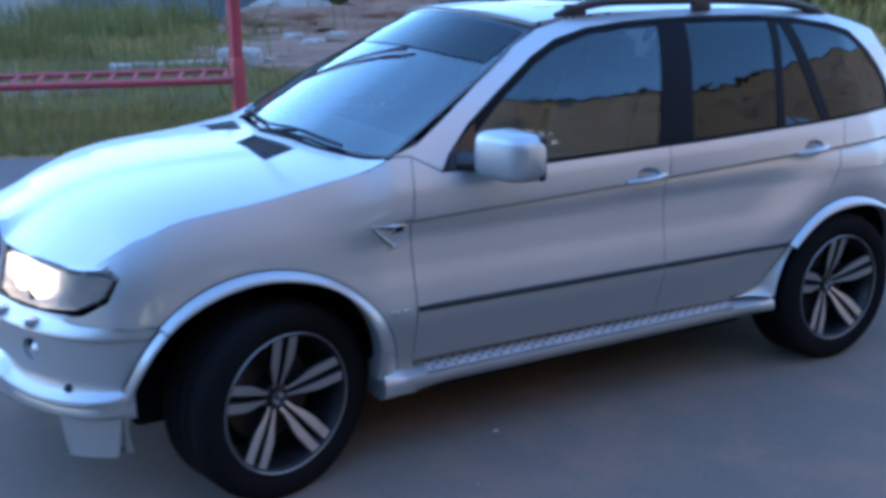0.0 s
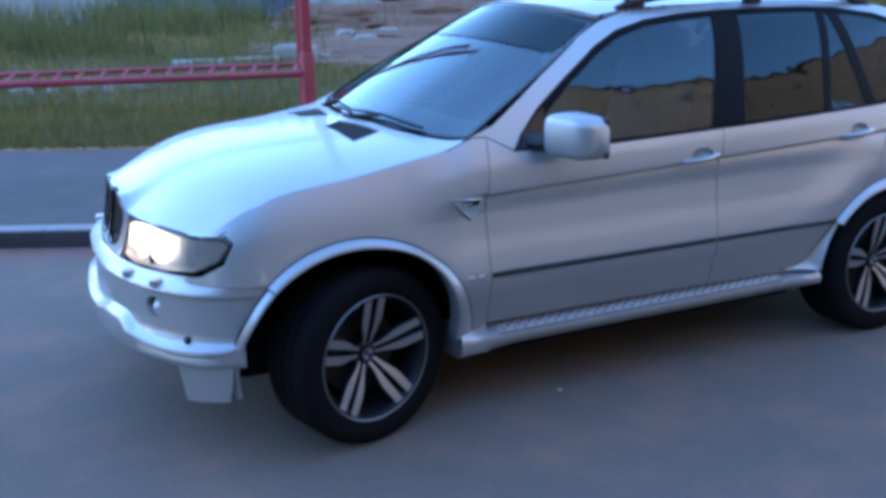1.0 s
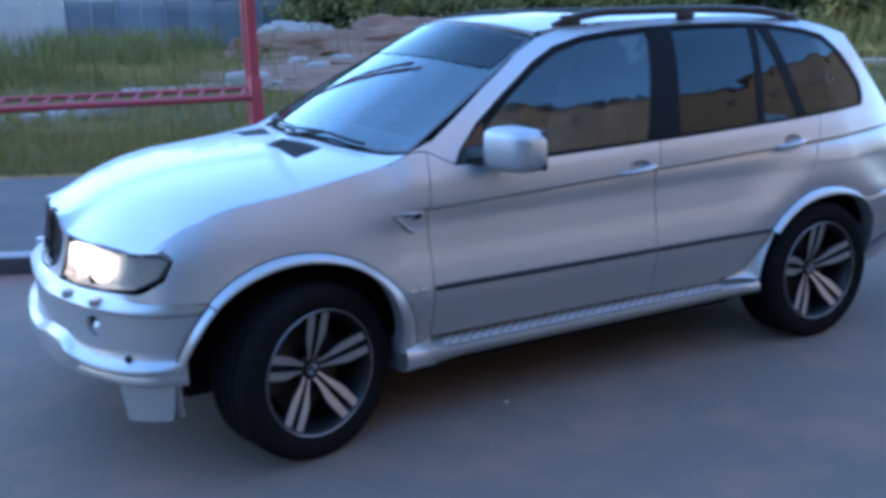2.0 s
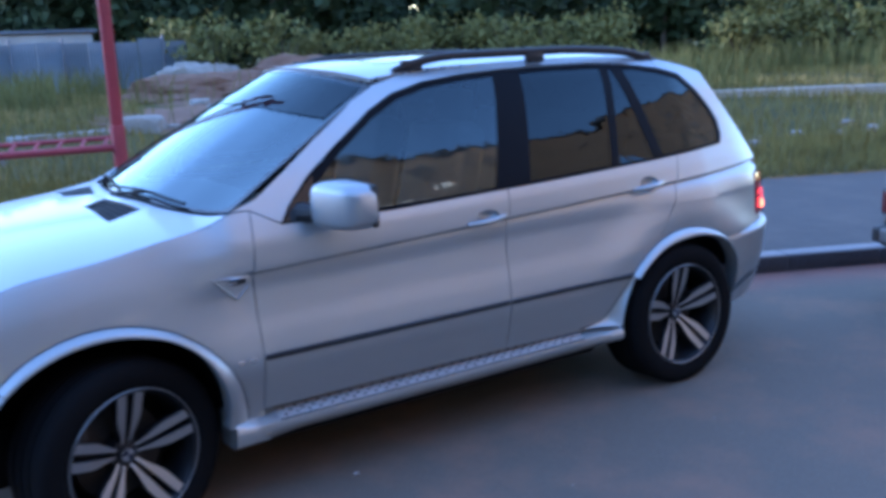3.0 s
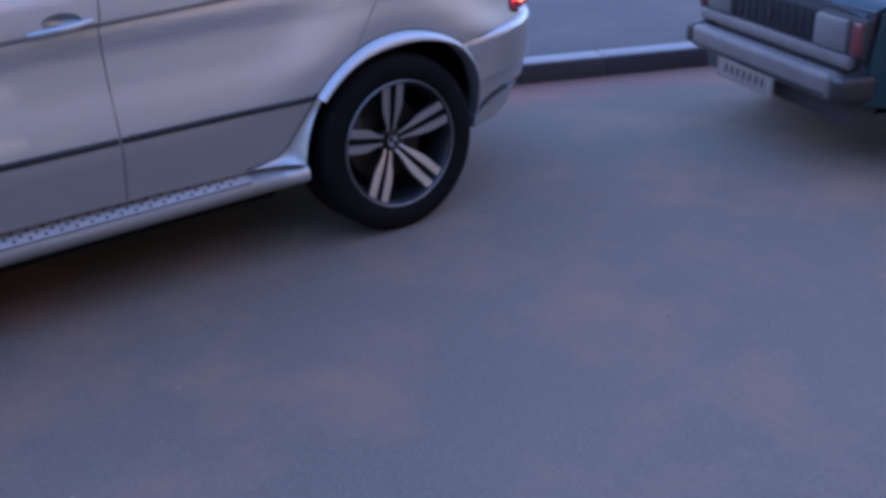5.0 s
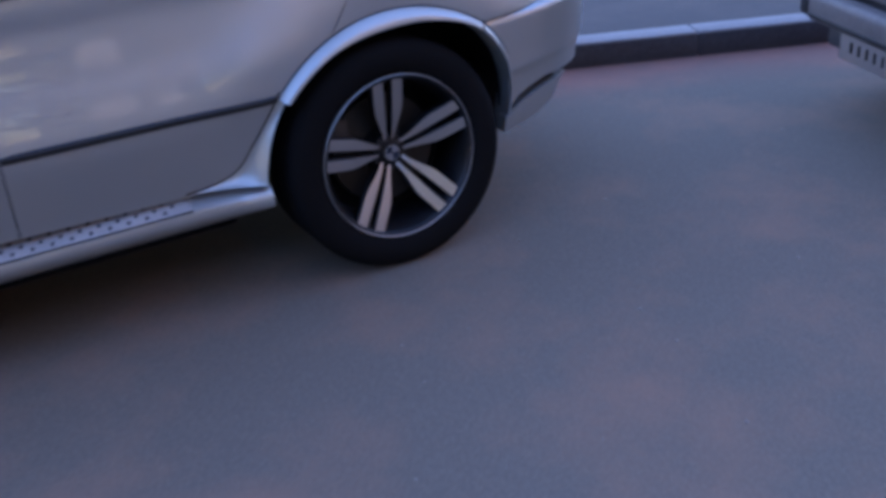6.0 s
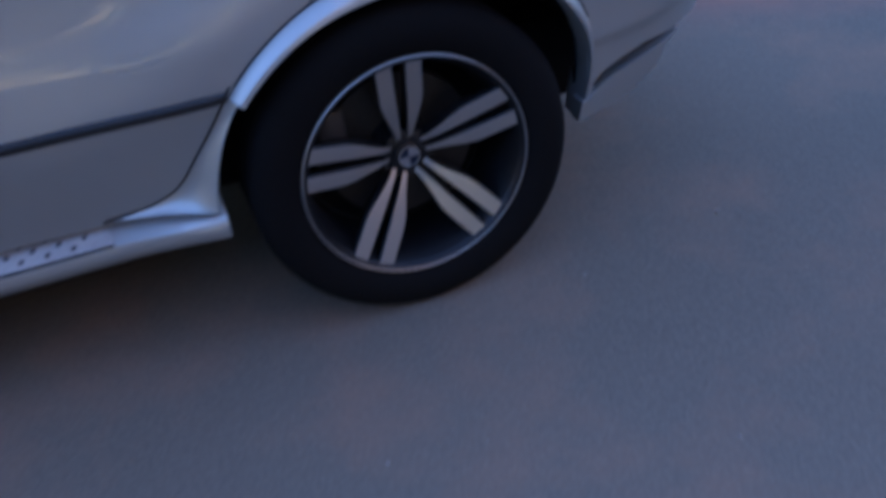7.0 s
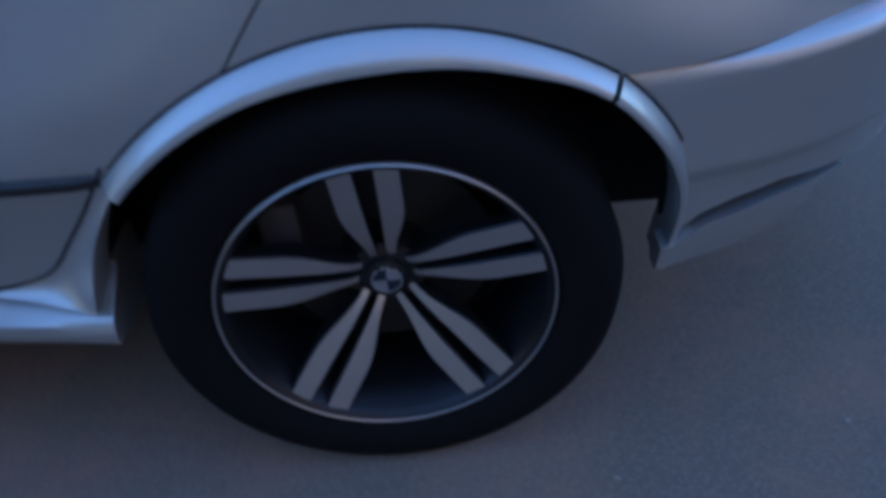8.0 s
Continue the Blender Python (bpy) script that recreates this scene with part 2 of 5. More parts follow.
def inset(poly, d):
    """The polygon drawn in by d."""
    area = sum(poly[i - 1][0] * poly[i][1] - poly[i][0] * poly[i - 1][1] for i in range(len(poly)))
    s = 1 if area > 0 else -1
    out = []
    for i in range(len(poly)):
        p, a, c = Vector(poly[i]), Vector(poly[i - 1]), Vector(poly[(i + 1) % len(poly)])
        e0, e1 = (p - a), (c - p)
        if e0.length < 1e-6 or e1.length < 1e-6:
            out.append(tuple(p))
            continue
        e0.normalize()
        e1.normalize()
        n0, n1 = Vector((-e0.y, e0.x)) * s, Vector((-e1.y, e1.x)) * s
        m = n0 + n1
        if m.length < 1e-3:
            m = n0
        m.normalize()
        out.append(tuple(p + m * d / max(0.4, m.dot(n0))))
    return out


def dense(poly, step=0.05):
    """The polygon with its long sides divided."""
    out = []
    for i in range(len(poly)):
        a, c = Vector(poly[i]), Vector(poly[(i + 1) % len(poly)])
        k = max(1, int((c - a).length / step))
        out += [tuple(a.lerp(c, j / k)) for j in range(k)]
    return out


def skin(name, outer, fn, material, parent, holes=(), step=(0.06, 0.05), lines=(), depth=0.014, gap=0.002, side=1, label="", lift=0.0):
    """A panel: an outline in the plane of a surface fn(a, b) -> point, laid onto it, with its edges folded in.
    side: +1 if the outward normal is d/da x d/db, else -1."""
    outer = dense(inset(outer, gap) if gap else outer, min(step))
    loops = [[Vector((a, b, 0)) for a, b in outer]] + [[Vector((a, b, 0)) for a, b in dense(h, min(step))] for h in holes]
    flat = [v for l in loops for v in l]
    bm = bmesh.new()
    vs = [bm.verts.new(v) for v in flat]
    for t in tessellate_polygon(loops):
        if len(set(t)) == 3:
            try:
                bm.faces.new([vs[i] for i in t])
            except ValueError:
                pass
    lo = [min(v[k] for v in flat) for k in (0, 1)]
    hi = [max(v[k] for v in flat) for k in (0, 1)]

    def cut(co, no):
        bmesh.ops.bisect_plane(bm, geom=bm.verts[:] + bm.edges[:] + bm.faces[:], plane_co=co, plane_no=no, dist=1e-5)
    for k in (0, 1):
        x = (math.ceil(lo[k] / step[k]) + 0.317) * step[k] - step[k]
        x = x if x > lo[k] else x + step[k]
        while x < hi[k]:
            cut((x, 0, 0) if k == 0 else (0, x, 0), (1, 0, 0) if k == 0 else (0, 1, 0))
            x += step[k]
    for (a0, b0), (a1, b1) in lines:
        cut((a0, b0, 0), (-(b1 - b0), a1 - a0, 0))
    bm.verts.ensure_lookup_table()
    nor = {}
    e = 1e-3
    for v in bm.verts:
        a, b = v.co.x, v.co.y
        du, dv = fn(a + e, b) - fn(a - e, b), fn(a, b + e) - fn(a, b - e)
        nor[v] = du.cross(dv).normalized() * side
    for v in bm.verts:
        v.co = fn(v.co.x, v.co.y) + nor[v] * lift
    for f in bm.faces:
        f.normal_update()
        if f.normal.dot(nor[f.verts[0]]) < 0:
            f.normal_flip()
    if depth:
        inner = {}
        for ed in [ed for ed in bm.edges if len(ed.link_faces) == 1]:
            l = ed.link_loops[0]
            a, b = l.vert, l.link_loop_next.vert
            for v in (a, b):
                if v not in inner:
                    inner[v] = bm.verts.new(v.co - nor[v] * depth)
            bm.faces.new((b, a, inner[a], inner[b]))
    bm.normal_update()
    bm.verts.index_update()
    normals = []
    for f in bm.faces:
        wall = any(l.vert not in nor for l in f.loops)
        for l in f.loops:
            normals.append(tuple(f.normal) if wall else tuple(nor[l.vert]))
    me = bpy.data.meshes.new(name)
    bm.to_mesh(me)
    bm.free()
    me.shade_smooth()
    me.normals_split_custom_set(normals)
    return link_mesh(name, me, material, parent, label)


def arc(cx, cz, rx, rz, a0, a1, n=24):
    return [(cx + rx * math.cos(radians(a0 + (a1 - a0) * i / n)), cz + rz * math.sin(radians(a0 + (a1 - a0) * i / n))) for i in range(n + 1)]

# ---------------------------------------------------------------- the silver car
# x runs from its nose to its tail (front axle 0, rear axle 2.82), its left side faces -y
WHEELBASE, TYRE_R = 2.82, 0.362
z_hood = curve([(-0.62, 0.90), (-0.55, 0.935), (-0.43, 0.998), (-0.28, 1.042), (-0.16, 1.06), (0.0, 1.082), (0.23, 1.12), (0.40, 1.15), (0.49, 1.19)])
flank = curve([(0.20, 0.885), (0.30, 0.905), (0.40, 0.925), (0.50, 0.950), (0.62, 0.974), (0.70, 0.964), (0.80, 0.945), (0.88, 0.939), (0.97, 0.956),
               (1.05, 0.948), (1.12, 0.922), (1.19, 0.888), (1.30, 0.831), (1.45, 0.743), (1.57, 0.658), (1.63, 0.604), (1.68, 0.53), (1.74, 0.43)])
wing = curve([(0.20, 0.885), (0.40, 0.925), (0.50, 0.950), (0.62, 0.974), (0.72, 0.965), (0.82, 0.954), (0.92, 0.943), (1.0, 0.932), (1.07, 0.918), (1.12, 0.906), (1.19, 0.886), (1.30, 0.831)])
tail_low = curve([(3.05, 0.0), (3.30, 0.03), (3.45, 0.062), (3.55, 0.098), (3.63, 0.14), (3.72, 0.22), (3.80, 0.34)])
tail_up = curve([(1.9, 0.0), (2.74, 0.035), (3.37, 0.085), (3.6, 0.09)])
tail_z = curve([(0.9, 0.0), (1.12, 1.0), (1.30, 0.8), (1.57, 0.15), (1.65, 0.05)])
nose = curve([(-0.66, 0.15), (-0.62, 0.10), (-0.56, 0.05), (-0.50, 0.018), (-0.38, 0.0)])


def z_crease(x):
    return 0.957 + 0.0395 * (x - 0.39)


def half_width(x, z):
    if x < 0.49:
        t = min(1.0, max(0.0, (z - 0.62) / (z_hood(x) - 0.62)))
        q = z + (1.19 - z_hood(x)) * t ** 1.5
    else:
        zb = 1.12 + 0.027 * (x - 0.49)
        t = max(0.0, (z - 0.62) / (zb - 0.62)) if z < zb else max(0.0, (1.64 - z) / (1.64 - zb))
        q = z - 0.027 * (x - 0.49) * t
    side = flank(q)
    if x < 0.55 and q < 1.30:
        side += (wing(q) - side) * (1 - ease((x - 0.15) / 0.40))
    w = side - tail_low(x) - tail_up(x) * tail_z(q) - nose(x)
    # haunches swell round the wheel arches
    if z > 0.40:
        up = ease((z - 0.40) / 0.22)
        w += 0.031 * ease((z - 0.54) / 0.26) * math.exp(-((math.hypot(x - 2.85, z - 0.341) - 0.55) / 0.125) ** 2)
        w += 0.005 * up * (1 - ease((math.hypot(x + 0.03, z - 0.37) - 0.49) / 0.24))
    # the crease: the skin folds in under it and comes out again slowly
    f = min(1.0, max(0.0, (x - 0.38) / 0.10))
    k = z_crease(x) - z
    if f > 0 and 0 < k < 0.5:
        w -= 0.024 * f * ease(k / 0.017) * math.exp(-max(0.0, k - 0.017) / 0.075)
    return w


def flank_of(sg):
    return lambda x, z: Vector((x, sg * half_width(x, z), z))


ARCH_F, ARCH_R = (-0.03, 0.37, 0.475), (2.858, 0.341, 0.466)


def on_arch(a, deg, r=None):
    """A point of an arch; those of the SUV are drawn out lengthwise."""
    wide = 1.055 if a[0] < 0 else 1.066 if 2.8 < a[0] < 2.9 else 1.0
    return (a[0] + wide * (r or a[2]) * math.cos(radians(deg)), a[1] + (r or a[2]) * math.sin(radians(deg)))


def arch_line(a, d0, d1, n=22, r=None):
    return [on_arch(a, d0 + (d1 - d0) * i / n, r) for i in range(n + 1)]


# outlines in the side plane (x, z)
SCREEN_EDGE = [(0.49, 1.19), (0.60, 1.225), (0.73, 1.305), (0.91, 1.42), (1.12, 1.545), (1.27, 1.612), (1.44, 1.648), (1.69, 1.668), (2.05, 1.68), (2.55, 1.68), (2.95, 1.658)]
WINDOW_TOP = [(0.68, 1.125), (0.72, 1.18), (0.83, 1.28), (0.99, 1.385), (1.20, 1.51), (1.34, 1.57), (1.52, 1.61), (1.73, 1.63), (1.97, 1.641), (2.26, 1.645),
              (2.53, 1.643), (2.75, 1.632), (2.97, 1.60)]
WINDOW_REAR = [(3.10, 1.565), (3.20, 1.47), (3.265, 1.385), (3.30, 1.31), (3.295, 1.24), (3.255, 1.192)]
BELT = [(3.255, 1.192), (2.66, 1.165), (2.08, 1.145), (1.57, 1.13), (1.14, 1.118), (0.68, 1.125)]

fender = [(-0.355, 0.717)] + arch_line(ARCH_F, 133, 0) + [(0.482, 0.36), (0.545, 0.405), (0.545, 0.62), (0.542, 0.96), (0.565, 1.185), (0.49, 1.186), (0.40, 1.146), (0.23, 1.116),
          (0.0, 1.078), (-0.16, 1.056), (-0.28, 1.038), (-0.43, 0.994), (-0.50, 0.955), (-0.545, 0.925), (-0.556, 0.911), (-0.507, 0.908), (-0.487, 0.885), (-0.527, 0.811), (-0.606, 0.762), (-0.65, 0.752), (-0.66, 0.735)]
front_door = [(0.545, 0.405), (1.10, 0.402), (1.725, 0.395), (1.727, 0.63), (1.735, 0.98), (1.755, 1.134), (1.57, 1.128), (1.14, 1.116), (0.68, 1.123), (0.565, 1.185), (0.542, 0.96), (0.545, 0.62)]
rear_door = [(1.725, 0.395), (2.17, 0.386), (2.25, 0.393), (2.325, 0.425), (2.378, 0.497), (2.42, 0.56)] + arch_line(ARCH_R, 140, 115, 8) + [(2.78, 0.96), (2.86, 1.172), (2.66, 1.163), (2.08, 1.143), (1.755, 1.134), (1.735, 0.98), (1.727, 0.63)]
quarter = arch_line(ARCH_R, 115, 53, 12) + [(3.40, 0.733), (3.60, 0.752), (3.508, 0.775), (3.525, 1.01), (3.58, 1.02), (3.575, 1.10), (3.49, 1.25), (3.395, 1.40), (3.315, 1.52),
           (3.30, 1.565), (3.16, 1.61), (2.95, 1.658), (2.97, 1.60)] + WINDOW_REAR + [(2.86, 1.172), (2.78, 0.96)]
rail = SCREEN_EDGE + WINDOW_TOP[::-1] + [(0.565, 1.185)]
glazing = WINDOW_TOP + WINDOW_REAR + BELT[1:-1]
panes = {
    "front": [(0.83, 1.135), (0.86, 1.25), (1.01, 1.36), (1.21, 1.483), (1.35, 1.545), (1.53, 1.588), (1.73, 1.607), (1.915, 1.617), (1.70, 1.145), (1.14, 1.132)],
    "rear": [(1.89, 1.153), (2.075, 1.622), (2.26, 1.625), (2.585, 1.622), (2.405, 1.168)],
    "corner": [(2.45, 1.168), (2.632, 1.612), (2.655, 1.61), (2.70, 1.175)],
    "quarter": [(2.765, 1.182), (2.725, 1.608), (2.80, 1.605), (2.96, 1.578), (3.08, 1.543), (3.18, 1.455), (3.243, 1.375), (3.275, 1.305), (3.268, 1.25), (3.238, 1.205)],
}

car = thing("suv_car", "silver metallic five-door SUV with lit headlamps, parked askew on asphalt", "car")
zc_line = [((x, z_crease(x) - d), (x + 0.1, z_crease(x + 0.1) - d)) for x, d in ((1.5, -0.001), (1.5, 0.003), (1.5, 0.0065), (1.5, 0.010), (1.5, 0.014), (1.5, 0.0175), (1.5, 0.026), (1.5, 0.045))]
SIDE_STEP = (0.06, 0.04)

for sg in (-1, 1):
    fn, sd = flank_of(sg), -sg
    skin("front_fender", fender, fn, PAINT, car, step=SIDE_STEP, side=sd)
    cups = [arc(hx, hz, 0.060, 0.027, 0, 360, 20)[:-1] for hx, hz in ((1.625, 1.030), (2.615, 1.064))]
    fd = skin("front_door", front_door, fn, PAINT, car, holes=cups[:1], step=SIDE_STEP, lines=zc_line, side=sd)
    rd = skin("rear_door", rear_door, fn, PAINT, car, holes=cups[1:], step=SIDE_STEP, lines=zc_line, side=sd)
    skin("quarter_panel", quarter, fn, PAINT, car, step=SIDE_STEP, lines=zc_line, side=sd)
    skin("side_frame", rail, fn, PAINT, car, step=SIDE_STEP, side=sd)
    skin("window_trim", glazing, fn, TRIM_BLACK, car, holes=list(panes.values()), step=(0.08, 0.06), side=sd, lift=-0.004, depth=0.02)
    for key, name, parent, m in (("front", "front_window", fd, FRONT_GLASS), ("rear", "rear_window", rd, TINT_GLASS),
                                 ("corner", "corner_window", rd, TINT_GLASS), ("quarter", "quarter_window", car, TINT_GLASS)):
        skin(name, panes[key], fn, m, parent, step=(0.08, 0.06), side=sd, lift=-0.007, depth=0.0, gap=-0.004)
    # dark inner skin that shows in the gaps
    inner = [(-0.52, 0.74)] + arch_line(ARCH_F, 130, 0, r=0.49) + [(0.47, 0.34), (2.36, 0.34)] + arch_line(ARCH_R, 172, 40, r=0.475) + [(3.52, 0.70), (3.53, 1.09), (2.8, 1.15), (0.60, 1.10), (0.3, 1.08), (-0.2, 1.0), (-0.45, 0.90)]
    skin("inner_shell", inner, fn, SEAM, car, step=(0.15, 0.1), side=sd, lift=-0.055, depth=0.0, gap=0)
    # rubbing strip along both doors
    for x0, x1, p in ((0.55, 1.722, fd), (1.730, 2.462, rd)):
        b = bmesh.new()
        secs = []
        for i in range(25):
            x = x0 + (x1 - x0) * i / 24
            z = 0.628
            y = half_width(x, z)
            tip = 0.35 + 0.65 * min(1.0, i / 1.0, (24 - i) / 1.0)
            secs.append([(x, sg * (y - 0.004), z - 0.014), (x, sg * (y + 0.008 * tip), z - 0.010), (x, sg * (y + 0.010 * tip), z + 0.004), (x, sg * (y - 0.004), z + 0.013)])
        part("rubbing_strip", loft_bm(secs, bm=b), BLACK, p, "dark rubbing strip")
    # small twin mark on the fender, ahead of the strip
    for dx in (0.435, 0.485):
        part("marker_bar", box_bm((dx + 0.014, sg * (half_width(dx, 0.628) + 0.002), 0.628), (0.03, 0.006, 0.016), 0.002), CHROME, car)
    # door handles with their cups
    for hx, hz, p in ((1.615, 1.022, fd), (2.605, 1.056, rd)):
        y = half_width(hx, hz)
        rings = []
        for k in range(6):
            c, dp = math.cos(k * math.pi / 10.2), math.sin(k * math.pi / 10.2)
            rings.append([Vector((x, sg * (half_width(x, z) - 0.004 - 0.034 * dp), z)) for x, z in arc(hx + 0.01, hz + 0.008, 0.062 * c, 0.029 * c, 0, 360, 20)[:-1]])
        part("handle_cup", loft_bm(rings, caps=False), PAINT, p)
        pts = [(hx - 0.10 + 0.2 * i / 10, sg * (y + 0.004 + 0.026 * math.sin(math.pi * i / 10)), hz - 0.018 + 0.018 * i / 10) for i in range(11)]
        hb = tube_bm(pts, [0.008 + 0.005 * math.sin(math.pi * i / 10) for i in range(11)], 10)
        part("door_handle", hb, PAINT, p)
    # side vent in the fender
    tri = rounded([(0.37, 0.958), (0.528, 0.955), (0.522, 0.915), (0.47, 0.862)], 0.012)
    v = skin("side_vent", tri, fn, PAINT, car, side=sd, lift=0.010, depth=0.016, gap=0.0, step=(0.03, 0.03), label="raised silver vent frame")
    skin("vent_insert", rounded([(0.432, 0.945), (0.514, 0.942), (0.510, 0.922), (0.458, 0.918)], 0.006), fn, RIM_DARK, v, side=sd, lift=0.0125, depth=0.0, step=(0.03, 0.03))
    edge = [Vector((x, sg * (half_width(x, z) + 0.010), z)) for x, z in ((0.385, 0.950), (0.43, 0.905), (0.47, 0.868), (0.50, 0.892), (0.522, 0.918))]
    part("vent_fin", tube_bm(edge, [0.003, 0.005, 0.006, 0.004, 0.003], 6), MACHINED, v)
    skin("vent_bar", [(0.43, 0.938), (0.475, 0.936), (0.47, 0.926), (0.435, 0.926)], fn, CHROME, v, side=sd, lift=0.0165, depth=0.004, step=(0.03, 0.03))

# hood, windscreen, roof
z_mid = curve([(-0.84, 0.98), (-0.78, 1.0), (-0.71, 1.03), (-0.53, 1.085), (-0.28, 1.136), (-0.02, 1.162), (0.20, 1.180), (0.5, 1.21)])
x_nose = curve([(0.0, -0.80), (0.20, -0.797), (0.33, -0.786), (0.40, -0.774), (0.58, -0.724), (0.72, -0.668), (0.80, -0.622), (0.86, -0.578), (0.90, -0.54)])
z_lip = curve([(0.0, 0.975), (0.24, 0.970), (0.36, 0.918), (0.50, 0.914), (0.75, 0.906), (0.90, 0.912)])


def hood_z(x, y):
    a = abs(y)
    ze, zm = z_hood(x), z_mid(x)
    z = ze + (zm - ze) * max(0.0, 1 - (a / 0.88) ** 3.0)
    ridge = 0.20 + 0.22 * (x + 0.8) / 1.1
    z += 0.010 / (1 + math.exp((a - ridge) / 0.028)) - 0.010
    w = math.exp(-((max(0.0, x - x_nose(min(a, 0.9))) / 0.10) ** 1.2))
    return z * (1 - w) + min(z, z_lip(a)) * w


def hood_pt(x, y):
    return Vector((x, y, hood_z(x, y)))


def cowl_x(y):
    return 0.29 + 0.20 * (y / 0.87) ** 2


hood_edge = [(0.485, 0.868), (0.40, 0.868), (0.23, 0.872), (0.0, 0.876), (-0.16, 0.874), (-0.28, 0.870), (-0.40, 0.872), (-0.48, 0.882), (-0.535, 0.892)]
lead = [(x_nose(y), y) for y in (0.85, 0.79, 0.72, 0.65, 0.58, 0.50, 0.40, 0.30, 0.20, 0.10)]
back = [(cowl_x(y) - 0.010, y) for y in (0.1, 0.25, 0.4, 0.55, 0.68, 0.79)]
half = lead[::-1] + hood_edge[::-1] + back[::-1]
hood_outline = [(x_nose(0), 0.0)] + half + [(cowl_x(0) - 0.010, 0.0)] + [(x, -y) for x, y in half[::-1]]
vents = {sg: [(0.115, sg * 0.185), (0.135, sg * 0.520), (0.282, sg * 0.445), (0.225, sg * 0.085)] for sg in (-1, 1)}
hood = skin("hood", hood_outline, hood_pt, PAINT, car, holes=[vents[-1], vents[1]], step=(0.045, 0.03), side=1, depth=0.02)
for sg in (-1, 1):
    vent = vents[sg]
    hv = skin("hood_vent", vent, hood_pt, SEAM, hood, side=1, lift=-0.010, depth=0.0, gap=-0.012, step=(0.03, 0.03), label="black mesh hood vent")
    for i in range(5):
        k = (i + 0.5) / 5
        p0, p1 = Vector(vent[0]).lerp(Vector(vent[3]), k), Vector(vent[1]).lerp(Vector(vent[2]), k)
        pts = [hood_pt(*p0.lerp(p1, j / 6)) + Vector((0, 0, -0.008)) for j in range(7)]
        part("vent_slat", tube_bm(pts, 0.002, 6), SEAM, hv)


def screen_pt(a, b):
    y = a * (0.872 - 0.252 * b + 0.15 * b * (1 - b))
    base = Vector((cowl_x(a * 0.87), y, hood_z(cowl_x(a * 0.87), a * 0.87) + 0.008))
    top = Vector((1.14 + 0.125 * a * a, y, 1.688 - 0.072 * a * a))
    p = base.lerp(top, b)
    return p + Vector((-0.35, 0, 1.0)) * (0.05 * b * (1 - b))


screen_outline = [(-1, 0), (-0.5, 0), (0, 0), (0.5, 0), (1, 0), (1, 0.5), (1, 1), (0.5, 1), (0, 1), (-0.5, 1), (-1, 1), (-1, 0.5)]
inner_screen = rounded([(-0.972, 0.022), (0.972, 0.022), (0.972, 0.975), (-0.972, 0.975)], 0.05)
windscreen = skin("windscreen_surround", screen_outline, screen_pt, GLOSS_BLACK, car, holes=[inner_screen], step=(0.1, 0.1), side=-1, depth=0.01, gap=0.004, lift=-0.006)
skin("windscreen", inner_screen, screen_pt, WS_GLASS, windscreen, step=(0.08, 0.08), side=-1, depth=0.0, gap=-0.004, lift=-0.008)
skin("shade_band", [(-0.94, 0.68), (0.94, 0.68), (0.95, 0.962), (-0.95, 0.962)], screen_pt, STRIP_FILM, windscreen, step=(0.08, 0.08), side=-1, depth=0.0, gap=0, lift=-0.004, label="dark sun band")

roof_mid = curve([(1.05, 1.672), (1.14, 1.688), (1.35, 1.708), (1.7, 1.722), (2.3, 1.722), (2.8, 1.702), (3.15, 1.665), (3.40, 1.605)])


def roof_pt(x, y):
    return Vector((x, y, roof_mid(x) - 0.062 * (abs(y) / 0.60) ** 2.4))


roof_side = [(1.265, 0.617), (1.44, 0.588), (1.69, 0.565), (2.05, 0.552), (2.55, 0.545), (2.95, 0.56), (3.16, 0.565), (3.32, 0.60)]
front_edge = [(1.14 + 0.125 * a * a, 0.62 * a) for a in (-0.75, -0.5, -0.25, 0, 0.25, 0.5, 0.75)]
roof_outline = front_edge + roof_side + [(3.385, 0.3), (3.395, 0.0), (3.385, -0.3)] + [(x, -y) for x, y in roof_side[::-1]]
sunroof = rounded([(1.42, -0.40), (2.45, -0.40), (2.45, 0.40), (1.42, 0.40)], 0.06)
roof = skin("roof", roof_outline, roof_pt, PAINT, car, holes=[sunroof], step=(0.08, 0.06), side=1, depth=0.02)
skin("sunroof", sunroof, roof_pt, GLOSS_BLACK, roof, step=(0.1, 0.08), side=1, depth=0.006, gap=0.005, lift=0.001, label="dark glass sunroof")
for sg in (-1, 1):
    pts = []
    for i in range(21):
        x = 1.40 + 1.62 * i / 20
        e = min(1.0, i / 3.5, (20 - i) / 3.5)
        y = 0.575 - 0.01 * math.sin(math.pi * i / 20)
        pts.append((x, sg * y, roof_pt(x, y).z + 0.006 + 0.042 * e ** 0.6))
    rr = part("roof_rail", tube_bm(pts, [0.013 + 0.007 * min(1, i / 2, (20 - i) / 2) for i in range(21)], 10), BLACK, car, "black roof rail")
    for x in (1.50, 2.20, 2.92):
        part("rail_foot", box_bm((x, sg * 0.572, roof_pt(x, 0.572).z + 0.02), (0.11, 0.03, 0.05), 0.010), BLACK, rr)

